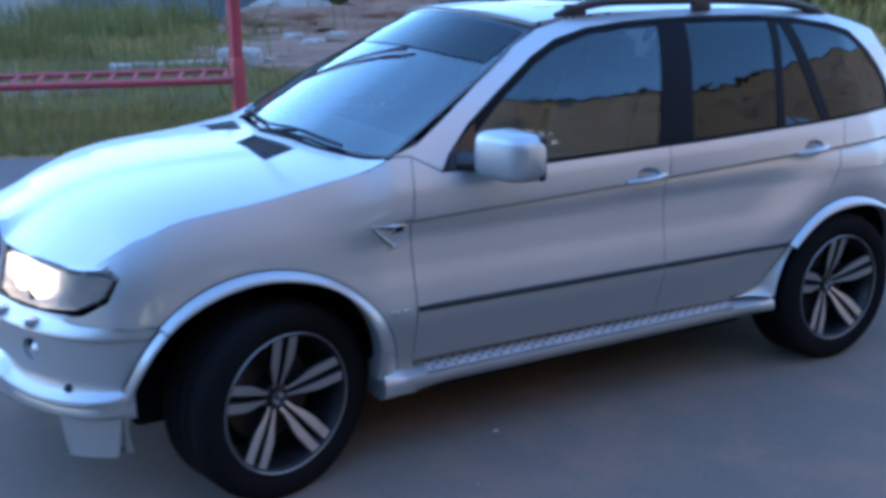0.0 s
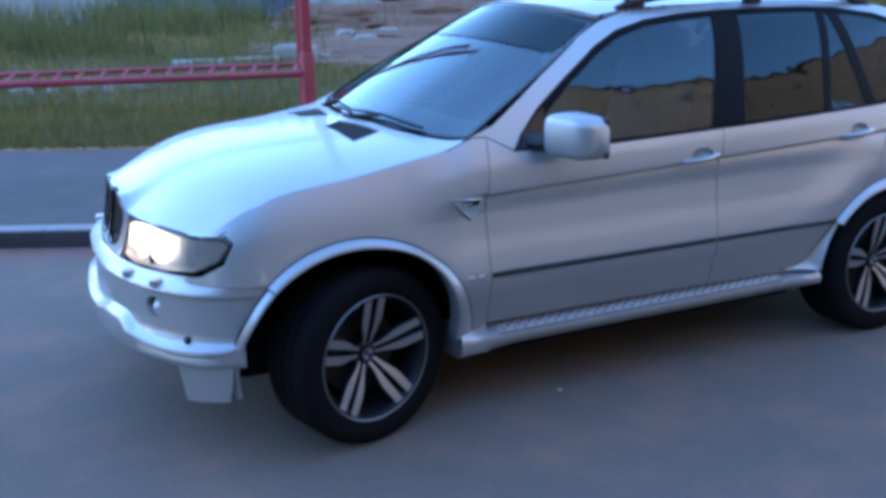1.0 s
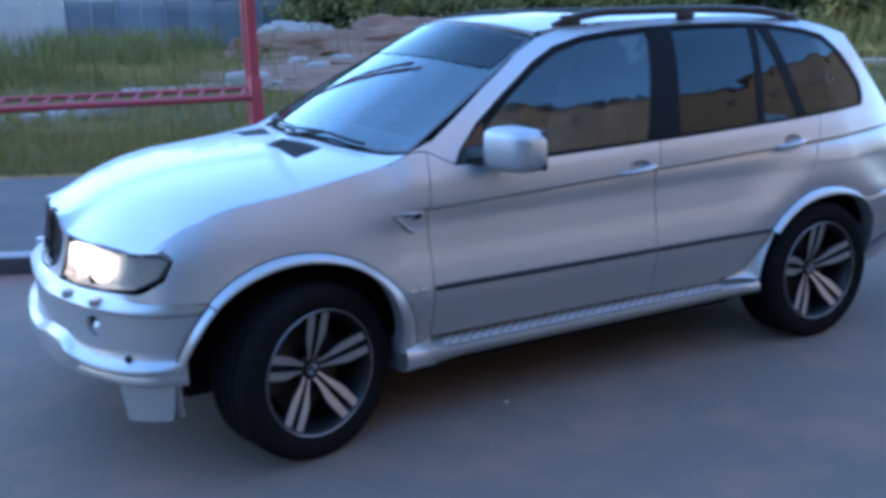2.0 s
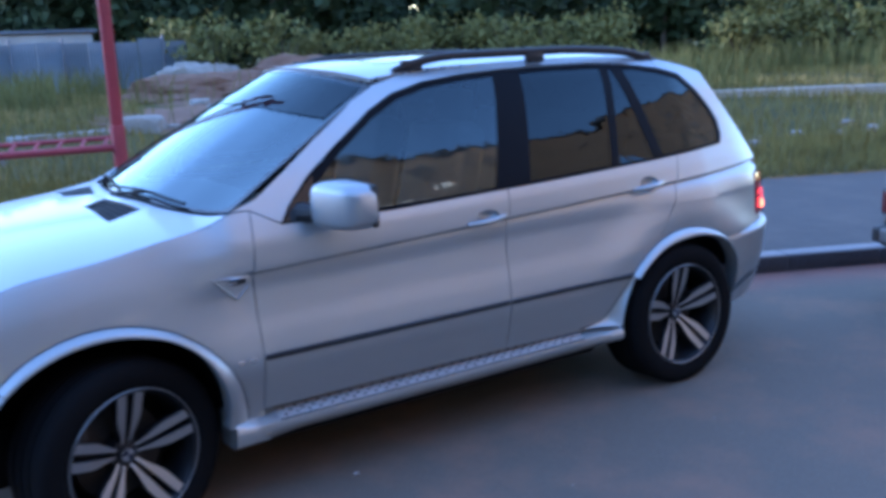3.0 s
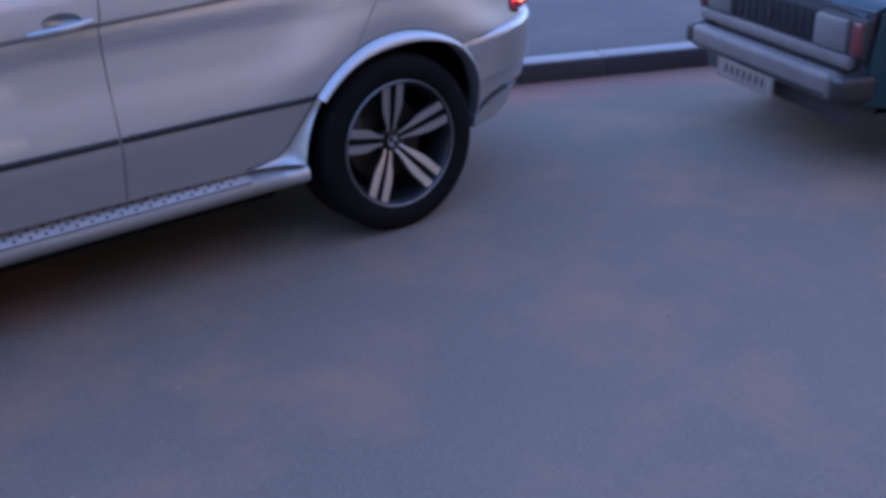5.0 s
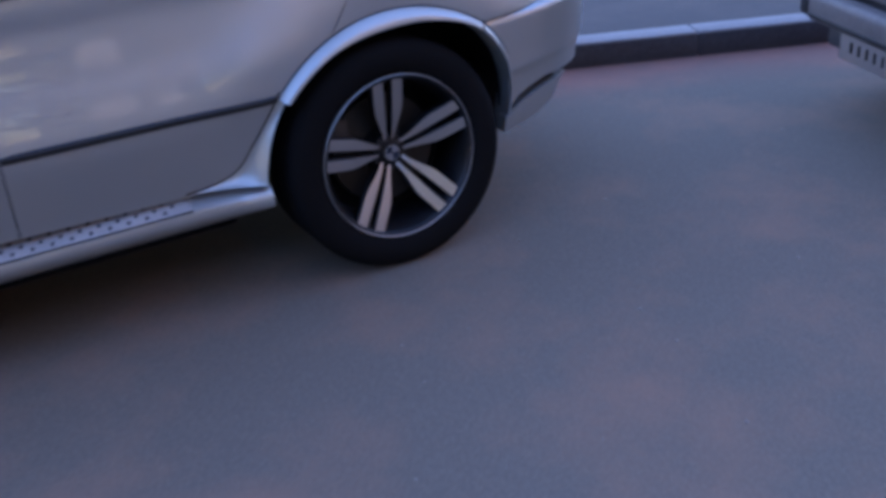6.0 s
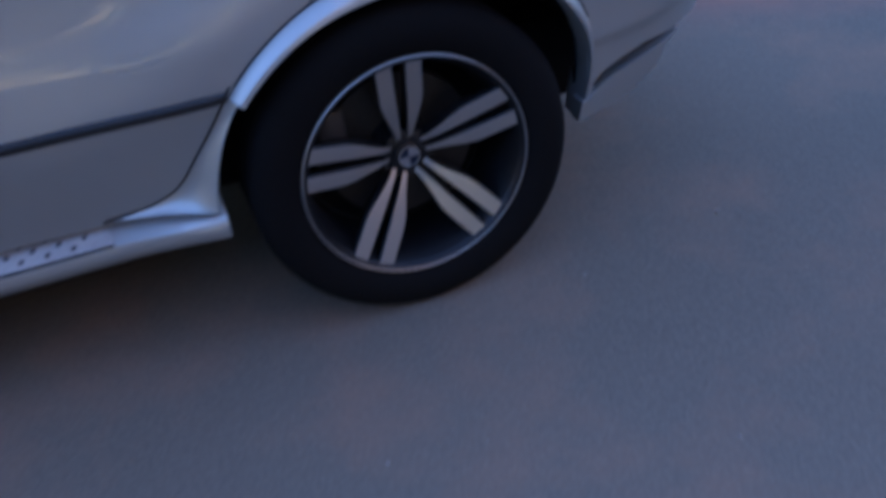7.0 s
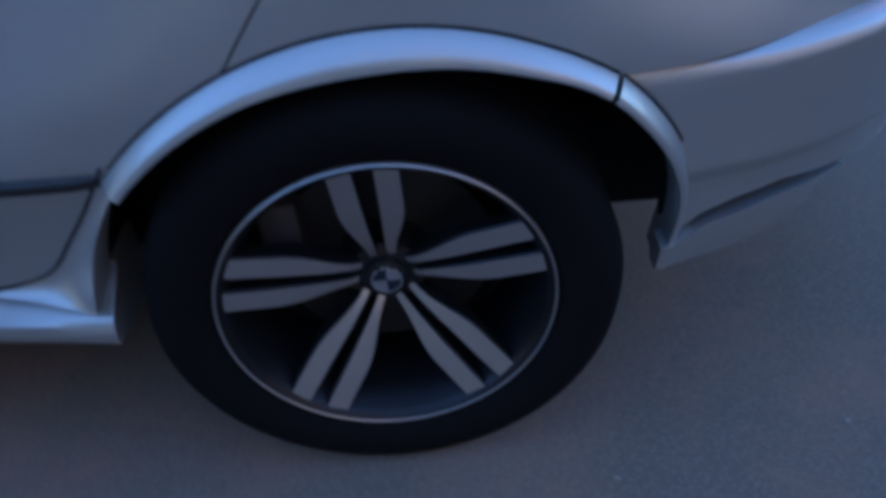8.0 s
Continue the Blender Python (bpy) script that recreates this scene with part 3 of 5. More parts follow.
# nose: a plan line wrapped round the front, drawn in towards the lamps
plan_x = curve([(0.0, -0.905), (0.30, -0.89), (0.55, -0.825), (0.75, -0.735), (0.90, -0.63), (1.05, -0.50), (1.20, -0.36)])
plan_y = curve([(0.0, 0.0), (0.30, 0.30), (0.55, 0.55), (0.75, 0.73), (0.90, 0.86), (1.05, 0.938), (1.20, 0.966)])
set_in = curve([(0.24, 0.03), (0.36, 0.015), (0.50, 0.0), (0.664, 0.0), (0.684, 0.001), (0.71, 0.024), (0.735, 0.058), (0.78, 0.080), (0.92, 0.108), (1.0, 0.112)])


def nose_of(sg):
    def f(s, z):
        e = 1e-3
        dx, dy = plan_x(s + e) - plan_x(s - e), plan_y(s + e) - plan_y(s - e)
        n = Vector((-dy, dx)).normalized()
        k = set_in(z) * max(0.04, 1 - (s / 1.10) ** 3)
        # the bumper's face is cut back a little under its ledge
        k += 0.013 * ease((0.686 - z) / 0.014) * ease((z - 0.49) / 0.04) * (1 - ease((s - 1.07) / 0.08))
        return Vector((plan_x(s) - n.x * k, sg * (plan_y(s) - n.y * k), z))
    return f


bumper_outline = [(0.0, 0.725), (0.3, 0.735), (0.55, 0.738), (0.80, 0.750), (0.93, 0.754), (1.06, 0.730), (1.195, 0.712), (1.142, 0.66), (1.097, 0.607), (1.063, 0.55), (1.04, 0.493), (1.026, 0.43), (1.020, 0.37), (1.008, 0.30), (0.998, 0.265),
                  (0.815, 0.250), (0.797, 0.395), (0.60, 0.40), (0.33, 0.395), (0.0, 0.395)]
lamp_outline = rounded([(0.375, 0.752), (0.385, 0.885), (0.52, 0.905), (0.70, 0.916), (0.83, 0.912), (0.906, 0.900), (1.014, 0.903), (1.052, 0.884), (0.996, 0.814), (0.888, 0.768), (0.725, 0.750), (0.489, 0.740)], 0.02)
for sg in (-1, 1):
    fn, sd = nose_of(sg), -sg
    fog = arc(0.69, 0.612, 0.044, 0.040, 0, 360, 20)[:-1]
    intake = rounded([(0.0, 0.42), (0.0, 0.50), (0.30, 0.50), (0.40, 0.42)], 0.02)
    bumper = skin("front_bumper", bumper_outline, fn, PAINT, car, holes=[fog], step=(0.05, 0.035), lines=[((0, 0.672), (1.12, 0.672)), ((0, 0.679), (1.12, 0.679)), ((0, 0.686), (1.12, 0.686)), ((0, 0.70), (1, 0.70))], side=sd, depth=0.02)
    part("bumper_joint", tube_bm([fn(s, z) for s, z in ((0.86, 0.752), (0.93, 0.7535), (1.0, 0.741), (1.06, 0.730), (1.13, 0.720), (1.19, 0.7125))], 0.0032, 6), SEAM, bumper)
    skin("lower_intake", intake, fn, BLACK, bumper, side=sd, lift=0.004, depth=0.008, gap=0)
    skin("fog_well", fog, fn, DASH, bumper, side=sd, lift=-0.035, depth=-0.035, gap=-0.004)
    c = fn(0.69, 0.600)
    fl = bmesh.new()
    bmesh.ops.create_uvsphere(fl, u_segments=16, v_segments=10, radius=0.036)
    bmesh.ops.translate(fl, vec=c + Vector((0.035, -sg * 0.02, 0)), verts=fl.verts[:])
    part("fog_lamp", fl, REFLECTOR, bumper, "clear round fog lamp")
    sensor = bmesh.new()
    bmesh.ops.create_uvsphere(sensor, u_segments=12, v_segments=8, radius=0.016)
    bmesh.ops.translate(sensor, vec=fn(0.851, 0.508), verts=sensor.verts[:])
    part("parking_sensor", sensor, BLACK, bumper)
    for s in (0.507, 0.707):
        wz = box_bm(fn(s, 0.712), (0.05, 0.055, 0.030), 0.010)
        part("washer_cap", wz, PAINT, bumper)
    # chin spoiler along the foot of the bumper: two ridges with a hollow between them
    ridge_z = curve([(0.0, 0.490), (0.15, 0.497), (0.35, 0.530), (0.47, 0.528), (0.58, 0.488), (0.76, 0.474), (1.0, 0.484), (1.08, 0.500)])
    secs = []
    for i in range(45):
        s = 1.075 * i / 44
        z = ridge_z(s)
        k = 0.030 if s < 0.95 else 0.030 * max(0.1, (1.08 - s) / 0.13)
        low_edge = 0.420 + 0.010 * ease((s - 0.9) / 0.15)
        out = (fn(s + 0.01, z) - fn(s - 0.01, z)).cross(Vector((0, 0, 1))).normalized() * (1 if sg < 0 else -1)
        row = []
        for zz, d in ((z + 0.030, -0.003), (z + 0.010, k * 0.35), (z, k), (z - 0.012, k * 1.08), (z * 0.5 + low_edge * 0.5, k * 0.62), (low_edge + 0.006, k * 0.95), (low_edge - 0.004, k * 0.85), (low_edge - 0.022, -0.004)):
            row.append(fn(s, zz) + out * d)
        secs.append(row)
    part("chin_spoiler", loft_bm(secs), PAINT, bumper, angle=48)
    # kidney grille
    kid = rounded([(0.03, 0.755), (0.03, 0.955), (0.12, 0.975), (0.22, 0.965), (0.295, 0.915), (0.29, 0.83), (0.24, 0.765), (0.14, 0.742)], 0.035)
    surround = skin("grille_surround", rounded([(0.0, 0.728), (0.0, 0.962), (0.24, 0.958), (0.375, 0.900), (0.36, 0.735)], 0.01), fn, PAINT, car, holes=[kid], side=sd, depth=0.01, lift=0.004, step=(0.05, 0.05))
    ring = [fn(*p) for p in kid]
    part("kidney_frame", tube_bm(ring + ring[:2], 0.009, 8), GLOSS_BLACK, surround)
    grille = skin("kidney_grille", kid, fn, BLACK, surround, side=sd, lift=-0.014, depth=0.0, gap=0, label="black kidney grille")
    for i in range(7):
        s = 0.06 + i * 0.03
        pts = [fn(s, z) + Vector((0.006, 0, 0)) for z in (0.785, 0.83, 0.87, 0.91, 0.94)]
        part("grille_bar", tube_bm(pts, 0.005, 6), BLACK, grille)
    # headlamp: lit bowls behind a clear lens, clear corner with a dark rim
    lens = skin("headlamp", lamp_outline, fn, LENS, car, side=sd, lift=0.002, depth=0.0, step=(0.05, 0.04), gap=0.003, label="lit headlamp behind clear lens")
    ring = [fn(*p) + Vector((0, 0, 0)) for p in inset(lamp_outline, 0.002)]
    part("lamp_rim", tube_bm(ring + ring[:2], 0.0035, 6), BLACK, lens)
    skin("lamp_housing", lamp_outline, fn, REFLECTOR, lens, side=sd, lift=-0.05, depth=-0.045, step=(0.06, 0.05), gap=0.004)
    for s, z, r in ((0.465, 0.825, 0.072), (0.62, 0.828, 0.072)):
        c = fn(s, z)
        out = (fn(s + 0.01, z) - fn(s - 0.01, z)).cross(Vector((0, 0, 1))).normalized() * (1 if sg < 0 else -1)
        lb = lathe_bm([(0.0, -0.008), (r * 0.6, -0.010), (r, 0.0), (r * 1.05, 0.03)], 28)
        q = Vector((0, -1, 0)).rotation_difference(out).to_matrix().to_4x4()
        bmesh.ops.transform(lb, matrix=Matrix.Translation(c - out * 0.022) @ q, verts=lb.verts[:])
        part("lit_bowl", lb, LAMP_ON, lens)
    skin("corner_indicator", rounded([(0.79, 0.765), (0.80, 0.898), (0.906, 0.888), (1.008, 0.893), (1.036, 0.880), (0.989, 0.821), (0.886, 0.776)], 0.012), fn, REFLECTOR, lens, side=sd, lift=-0.012, depth=0.01, step=(0.05, 0.05))

# wheel-arch flares, sills, rear bumper
for sg in (-1, 1):
    def flare(a, d0, d1, r_in, name, n=30, parent=car, swell=0.012, r_out=None):
        secs = []
        for i in range(n + 1):
            t = d0 + (d1 - d0) * i / n
            row = []
            for k, lift in ((1.0, 0.001), (0.97, swell - 0.007), (0.70, swell + 0.006), (0.46, swell + 0.016), (0.32, swell + 0.020), (0.08, swell + 0.020), (0.0, swell + 0.013), (0.0, -0.05)):
                ri = r_in(t) if callable(r_in) else r_in
                ro = r_out(t) if r_out else a[2]
                r = ri + (ro - ri) * k
                x, z = on_arch(a, t, r)
                y = half_width(*on_arch(a, t, ro))
                row.append((x, sg * (y + lift), z))
            secs.append(row)
        fl = part(name, loft_bm(secs, closed=False), PAINT, parent, angle=50)
        turns = [d0 + (d1 - d0) * i / n for i in range(n + 1)]
        rim = [on_arch(a, t, (r_out(t) if r_out else a[2]) + 0.001) for t in turns if t > 20 or a[0] < 0]
        part("flare_joint", tube_bm([(x, sg * (half_width(x, z) + 0.0005), z) for x, z in rim], 0.0028, 6), SEAM, fl)
        return fl
    flare((ARCH_F[0], ARCH_F[1], 0.482), 134, -1, curve([(-2, 0.398), (29, 0.428), (45, 0.447), (60, 0.452), (77, 0.446), (105, 0.442), (134, 0.448)]), "front_arch_flare")
    flare(ARCH_F, 193, 134.8, 0.446, "front_arch_foot", n=16, swell=0.008)
    lip = curve([(-10, 0.372), (2, 0.376), (25, 0.408), (43, 0.429), (57, 0.440), (74, 0.429), (95, 0.418), (122, 0.432), (140, 0.437)])
    flare(ARCH_R, 142.5, 54.5, lip, "rear_arch_flare")
    flare(ARCH_R, 53.5, -4, lip, "rear_arch_foot", n=16, r_out=curve([(-6, 0.398), (0, 0.402), (20, 0.425), (40, 0.452), (53.5, 0.467)]))
    # liners
    for a, x in ((ARCH_F, 0.0), (ARCH_R, WHEELBASE)):
        lb = lathe_bm([(0.445, -0.93), (0.438, -0.55), (0.05, -0.54)], 40, arc=(radians(5 if x == 0.0 else 24), radians(175)))
        bmesh.ops.transform(lb, matrix=Matrix.Translation((a[0], 0, a[1])) @ Matrix.Diagonal((1.06, -sg, 1, 1)), verts=lb.verts[:])
        part("wheel_well", lb, DARK, car)
    # sill with its step
    prof = [(0.0, 0.400), (-0.006, 0.388), (0.045, 0.356), (0.060, 0.350), (0.064, 0.332), (0.056, 0.290), (0.02, 0.262), (-0.12, 0.25), (-0.12, 0.392)]
    secs = []
    for i in range(61):
        x = 0.415 + (2.405 - 0.415) * i / 60
        f0, f1 = max(0.0, 1 - (x - 0.415) / 0.16), max(0.0, 1 - (2.405 - x) / 0.20)
        lift = 0.025 * f0 ** 2 + 0.012 * f1
        grow = 0.012 * f0 + 0.026 * f1
        rise = 0.022 * min(1.0, max(0.0, (x - 0.45) / 0.25))
        y0 = 0.892
        secs.append([(x, sg * (y0 + dy + (grow if dy > 0.03 else 0)), z + (lift if j < 3 else lift * 0.3 if j == 3 else rise if j in (5, 6, 7) else 0)) for j, (dy, z) in enumerate(prof)])
    sill = part("side_sill", loft_bm(secs), PAINT, car, angle=40)
    secs = [[(x, sg * 0.876, 0.3895), (x, sg * 0.880, 0.3945), (x, sg * 0.943, 0.3590), (x, sg * 0.948, 0.3535)] for x in [0.60 + 1.575 * i / 30 for i in range(31)]]
    step_plate = part("step_plate", loft_bm(secs, closed=False), TREAD, sill, "studded grey step plate")
    part("step_edge", tube_bm([(0.60, sg * 0.949, 0.3535), (1.4, sg * 0.949, 0.3535), (2.175, sg * 0.949, 0.3535)], 0.003, 6), SEAM, step_plate)
    # the dark gap under the doors, drawn as a black bar
    part("door_seal", tube_bm([(0.58, sg * 0.902, 0.402), (1.4, sg * 0.902, 0.399), (2.16, sg * 0.902, 0.396)], 0.006, 6), SEAM, step_plate)
    for i in range(30):
        for j in range(3):
            x = 0.63 + 1.52 * (i + 0.5 * (j % 2)) / 30
            k = 0.36 + 0.25 * j
            b = bmesh.new()
            bmesh.ops.create_cone(b, cap_ends=True, segments=8, radius1=0.0060, radius2=0.0048, depth=0.005)
            bmesh.ops.rotate(b, cent=(0, 0, 0), matrix=Matrix.Rotation(-sg * 0.57, 3, "X"), verts=b.verts[:])
            bmesh.ops.translate(b, vec=(x, sg * (0.882 + 0.062 * k), 0.3935 - 0.0352 * k + 0.0015), verts=b.verts[:])
            if sg < 0:
                part("rubber_stud", b, RIM_DARK, step_plate)
            else:
                b.free()
    # web that carries the sill up into the rear arch
    leg_out = curve([(0.385, 2.17), (0.392, 2.25), (0.424, 2.325), (0.496, 2.378), (0.56, 2.42), (0.645, 2.470)])
    leg_in = curve([(0.36, 2.388), (0.42, 2.396), (0.50, 2.418), (0.56, 2.445), (0.62, 2.485), (0.645, 2.505)])
    secs = []
    for i in range(19):
        z = 0.385 + (0.645 - 0.385) * (i / 18) ** 1.5
        xo, xi = leg_out(z), leg_in(z)
        yo = half_width(xo, max(z, 0.40))
        row = []
        for k in range(8):
            t = k / 7
            x = xo + (xi - xo) * t
            row.append((x, sg * (yo + 0.002 + (0.984 - yo) * t ** 1.7), z + 0.012 * (1 - t) * (1 - i / 18)))
        row += [(xi + 0.004, sg * 0.975, z), (xi + 0.006, sg * 0.90, z)]
        secs.append(row)
    web = part("arch_web", loft_bm(secs, closed=False), PAINT, sill, angle=50)
    part("web_joint", tube_bm([Vector(row[0]) + Vector((-0.001, 0, 0.001)) for row in secs], 0.0028, 6), SEAM, web)
    secs = []
    for i in range(9):
        t = i / 8
        x = 0.55 - 0.13 * t
        top = 0.392 + 0.02 * t
        secs.append([(x, sg * (half_width(x, top) - 0.012), top + 0.004), (x, sg * 0.915, top - 0.022), (x, sg * (0.948 + 0.008 * t), 0.352), (x, sg * (0.953 + 0.008 * t), 0.342), (x, sg * 0.946, 0.283), (x, sg * 0.88, 0.262), (x, sg * 0.80, 0.39)])
    part("sill_toe", loft_bm(secs), PAINT, sill, angle=30)

rear_x = curve([(-0.06, 3.08), (0.0, 3.14), (0.2, 3.335), (0.35, 3.48), (0.5, 3.61), (0.65, 3.715), (0.85, 3.815), (1.1, 3.885), (1.43, 3.90)])
rear_y = curve([(-0.06, 0.962), (0.0, 0.962), (0.2, 0.957), (0.35, 0.927), (0.5, 0.858), (0.65, 0.75), (0.85, 0.575), (1.1, 0.33), (1.43, 0.0)])
rear_top = curve([(0.0, 0.717), (0.2, 0.734), (0.4, 0.750), (0.5, 0.757), (0.8, 0.762), (1.43, 0.762)])
rear_in = curve([(-0.45, 0.05), (-0.30, 0.036), (-0.225, 0.026), (-0.19, 0.012), (-0.15, 0.010), (-0.06, 0.002), (-0.032, 0.0), (-0.018, 0.005), (-0.006, 0.024), (0.0, 0.052)])


def rear_of(sg, lift=0.0):
    def f(s, z):
        e = 1e-3
        dx, dy = rear_x(s + e) - rear_x(s - e), rear_y(s + e) - rear_y(s - e)
        n = Vector((-dy, dx)).normalized()
        k = rear_in(z - rear_top(s)) * min(1.0, 0.25 + s * 4) + lift
        return Vector((rear_x(s) - n.x * k, sg * (rear_y(s) - n.y * k), z))
    return f


edge_x = curve([(0.80, 3.60), (1.02, 3.58), (1.10, 3.575), (1.25, 3.49), (1.40, 3.395), (1.52, 3.315), (1.58, 3.29)])


def tail_pt(y, z):
    ye = half_width(edge_x(z), z)
    return Vector((edge_x(z) + (0.25 - 0.18 * max(0.0, z - 1.0) / 0.55) * (1 - min(1.2, abs(y) / ye) ** 2.6), y, z))


for sg in (-1, 1):
    fn, sd = rear_of(sg), -sg
    tops = [(t, rear_top(t) - 0.001) for t in (-0.025, 0.0, 0.1, 0.2, 0.3, 0.4, 0.5, 0.65, 0.8, 1.1, 1.43)]
    rb = skin("rear_bumper", tops + [(1.43, 0.46), (0.8, 0.47), (0.44, 0.476), (0.30, 0.478), (0.225, 0.460), (0.165, 0.434), (0.130, 0.405), (0.112, 0.54), (0.092, 0.58), (0.05, 0.64), (0.01, 0.682)], fn, PAINT, car, step=(0.05, 0.02), side=sd, depth=0.02, gap=0)
    top_z = curve([(0.138, 0.376), (0.165, 0.400), (0.225, 0.424), (0.30, 0.442), (0.44, 0.462)])
    foot_z = curve([(0.138, 0.318), (0.20, 0.326), (0.30, 0.350), (0.39, 0.392), (0.44, 0.456)])
    at, deep, low = rear_of(sg, 0.0), rear_of(sg, 0.045), rear_of(sg, 0.012)
    secs = []
    for i in range(17):
        t = 0.112 + 0.328 * i / 16
        zt, zb = top_z(t), foot_z(t)
        secs.append([deep(t, zt), at(t, zt), at(t, zt - 0.008), low(t, zb), deep(t, zb)])
    part("bumper_blade", loft_bm(secs), PAINT, rb, angle=30)
    skin("bumper_gap", [(0.12, 0.40), (0.10, 0.56), (0.45, 0.60), (0.45, 0.52), (0.36, 0.43)], rear_of(sg, 0.055), DARK, rb, step=(0.08, 0.05), side=sd, depth=0.0, gap=0)
    skin("bumper_skirt", [(0.46, 0.53), (1.43, 0.50), (1.43, 0.44), (0.46, 0.50)], rear_of(sg, 0.02), BLACK, rb, step=(0.1, 0.06), side=sd, depth=0.01)
    # tail lamp round the corner
    flk = flank_of(sg)
    tl = skin("tail_lamp", rounded([(3.495, 0.778), (3.512, 1.005), (3.70, 0.99), (3.72, 0.782)], 0.012), flk, TAIL_RED, car, step=(0.03, 0.04), side=-sg, depth=0.02, lift=0.006)
    skin("lit_segment", rounded([(3.508, 0.788), (3.522, 0.925), (3.68, 0.90), (3.70, 0.792)], 0.012), flk, TAIL_ON, tl, step=(0.03, 0.04), side=-sg, depth=0.004, lift=0.006)
    skin("lit_bulb", rounded([(3.57, 0.80), (3.58, 0.85), (3.64, 0.845), (3.645, 0.80)], 0.01), flk, TAIL_HOT, tl, step=(0.03, 0.04), side=-sg, depth=0.003, lift=0.0085)
gate_edge = [(half_width(edge_x(z), z) - 0.001, z) for z in (0.77, 0.90, 1.02, 1.10, 1.18, 1.25, 1.32, 1.40, 1.46, 1.52, 1.565)]
gate_out = [(-y, z) for y, z in gate_edge] + [(y, z) for y, z in gate_edge[::-1]]
rear_glass = rounded([(-0.66, 1.14), (-0.52, 1.50), (0.52, 1.50), (0.66, 1.14)], 0.05)
gate = skin("tailgate", gate_out, tail_pt, PAINT, car, holes=[rear_glass], step=(0.08, 0.06), side=1, depth=0.02)
skin("rear_window_glass", rear_glass, tail_pt, TINT_GLASS, gate, step=(0.1, 0.08), side=1, depth=0.0, gap=-0.004, lift=-0.004)
secs = []
for i in range(21):
    y = -0.60 + 1.2 * i / 20
    x = 3.30 - 0.02 * (y / 0.6) ** 4
    z = 1.604 - 0.040 * (abs(y) / 0.6) ** 2.4
    e = 1.0 if 0 < i < 20 else 0.7
    secs.append([(x - 0.03, y, z + 0.008), (x + 0.05 * e, y, z - 0.006), (x + 0.085 * e, y, z - 0.022), (x + 0.08 * e, y, z - 0.036), (x - 0.02, y, z - 0.03)])
part("roof_spoiler", loft_bm(secs), PAINT, car, angle=40)

# underbody
part("underbody", box_bm((1.5, 0, 0.35), (3.9, 1.30, 0.24), 0.03), DARK, car)
# wide extra pan, out of view, added to cut light under the car
part("floor_pan", box_bm((1.40, 0, 0.295), (1.86, 1.72, 0.13), 0.03), DARK, car)
for x0, x1, nm in ((0.5, 2.3, "floor_pan"),):
    part(nm, box_bm(((x0 + x1) / 2, 0, 0.31), (x1 - x0, 1.50, 0.20), 0.02), DARK, car)
part("engine_bay", box_bm((0.02, 0, 0.70), (0.90, 1.0, 0.55), 0.05), DARK, car)
part("cabin_floor", box_bm((2.0, 0, 0.52), (3.1, 1.10, 0.16), 0.03), DARK, car)
part("nose_core", box_bm((-0.62, 0, 0.62), (0.22, 1.1, 0.45), 0.05), DARK, car)

# cabin
for sy in (-0.37, 0.37):
    seat = part("front_seat", box_bm((1.42, sy, 0.78), (0.54, 0.52, 0.20), 0.06, 3), LEATHER, car, "grey leather front seat")
    part("seat_back", box_bm((1.74, sy, 1.08), (0.17, 0.50, 0.66), 0.06, 3, m=Matrix.Rotation(radians(14), 4, "Y")), LEATHER, seat)
    part("headrest", box_bm((1.86, sy, 1.47), (0.10, 0.27, 0.18), 0.04, 3), LEATHER, seat)
bench = part("rear_bench", box_bm((2.32, 0, 0.80), (0.52, 1.30, 0.20), 0.06, 3), LEATHER, car)
part("bench_back", box_bm((2.66, 0, 1.08), (0.16, 1.28, 0.62), 0.06, 3, m=Matrix.Rotation(radians(16), 4, "Y")), LEATHER, bench)
part("dashboard", box_bm((0.72, 0, 1.02), (0.46, 1.46, 0.22), 0.07, 3), DASH, car)
part("cowl_tray", box_bm((0.44, 0, 1.09), (0.36, 1.30, 0.05), 0.02, 2), BLACK, car)
wheel_ring = [(0.98 + 0.045 * math.sin(t), -0.37 + 0.185 * math.cos(t), 1.06 + 0.18 * math.sin(t)) for t in [2 * math.pi * i / 28 for i in range(30)]]
sw = part("steering_wheel", tube_bm(wheel_ring, 0.015, 8), DASH, car)
part("steering_hub", box_bm((0.975, -0.37, 1.05), (0.06, 0.2, 0.10), 0.03), DASH, sw)
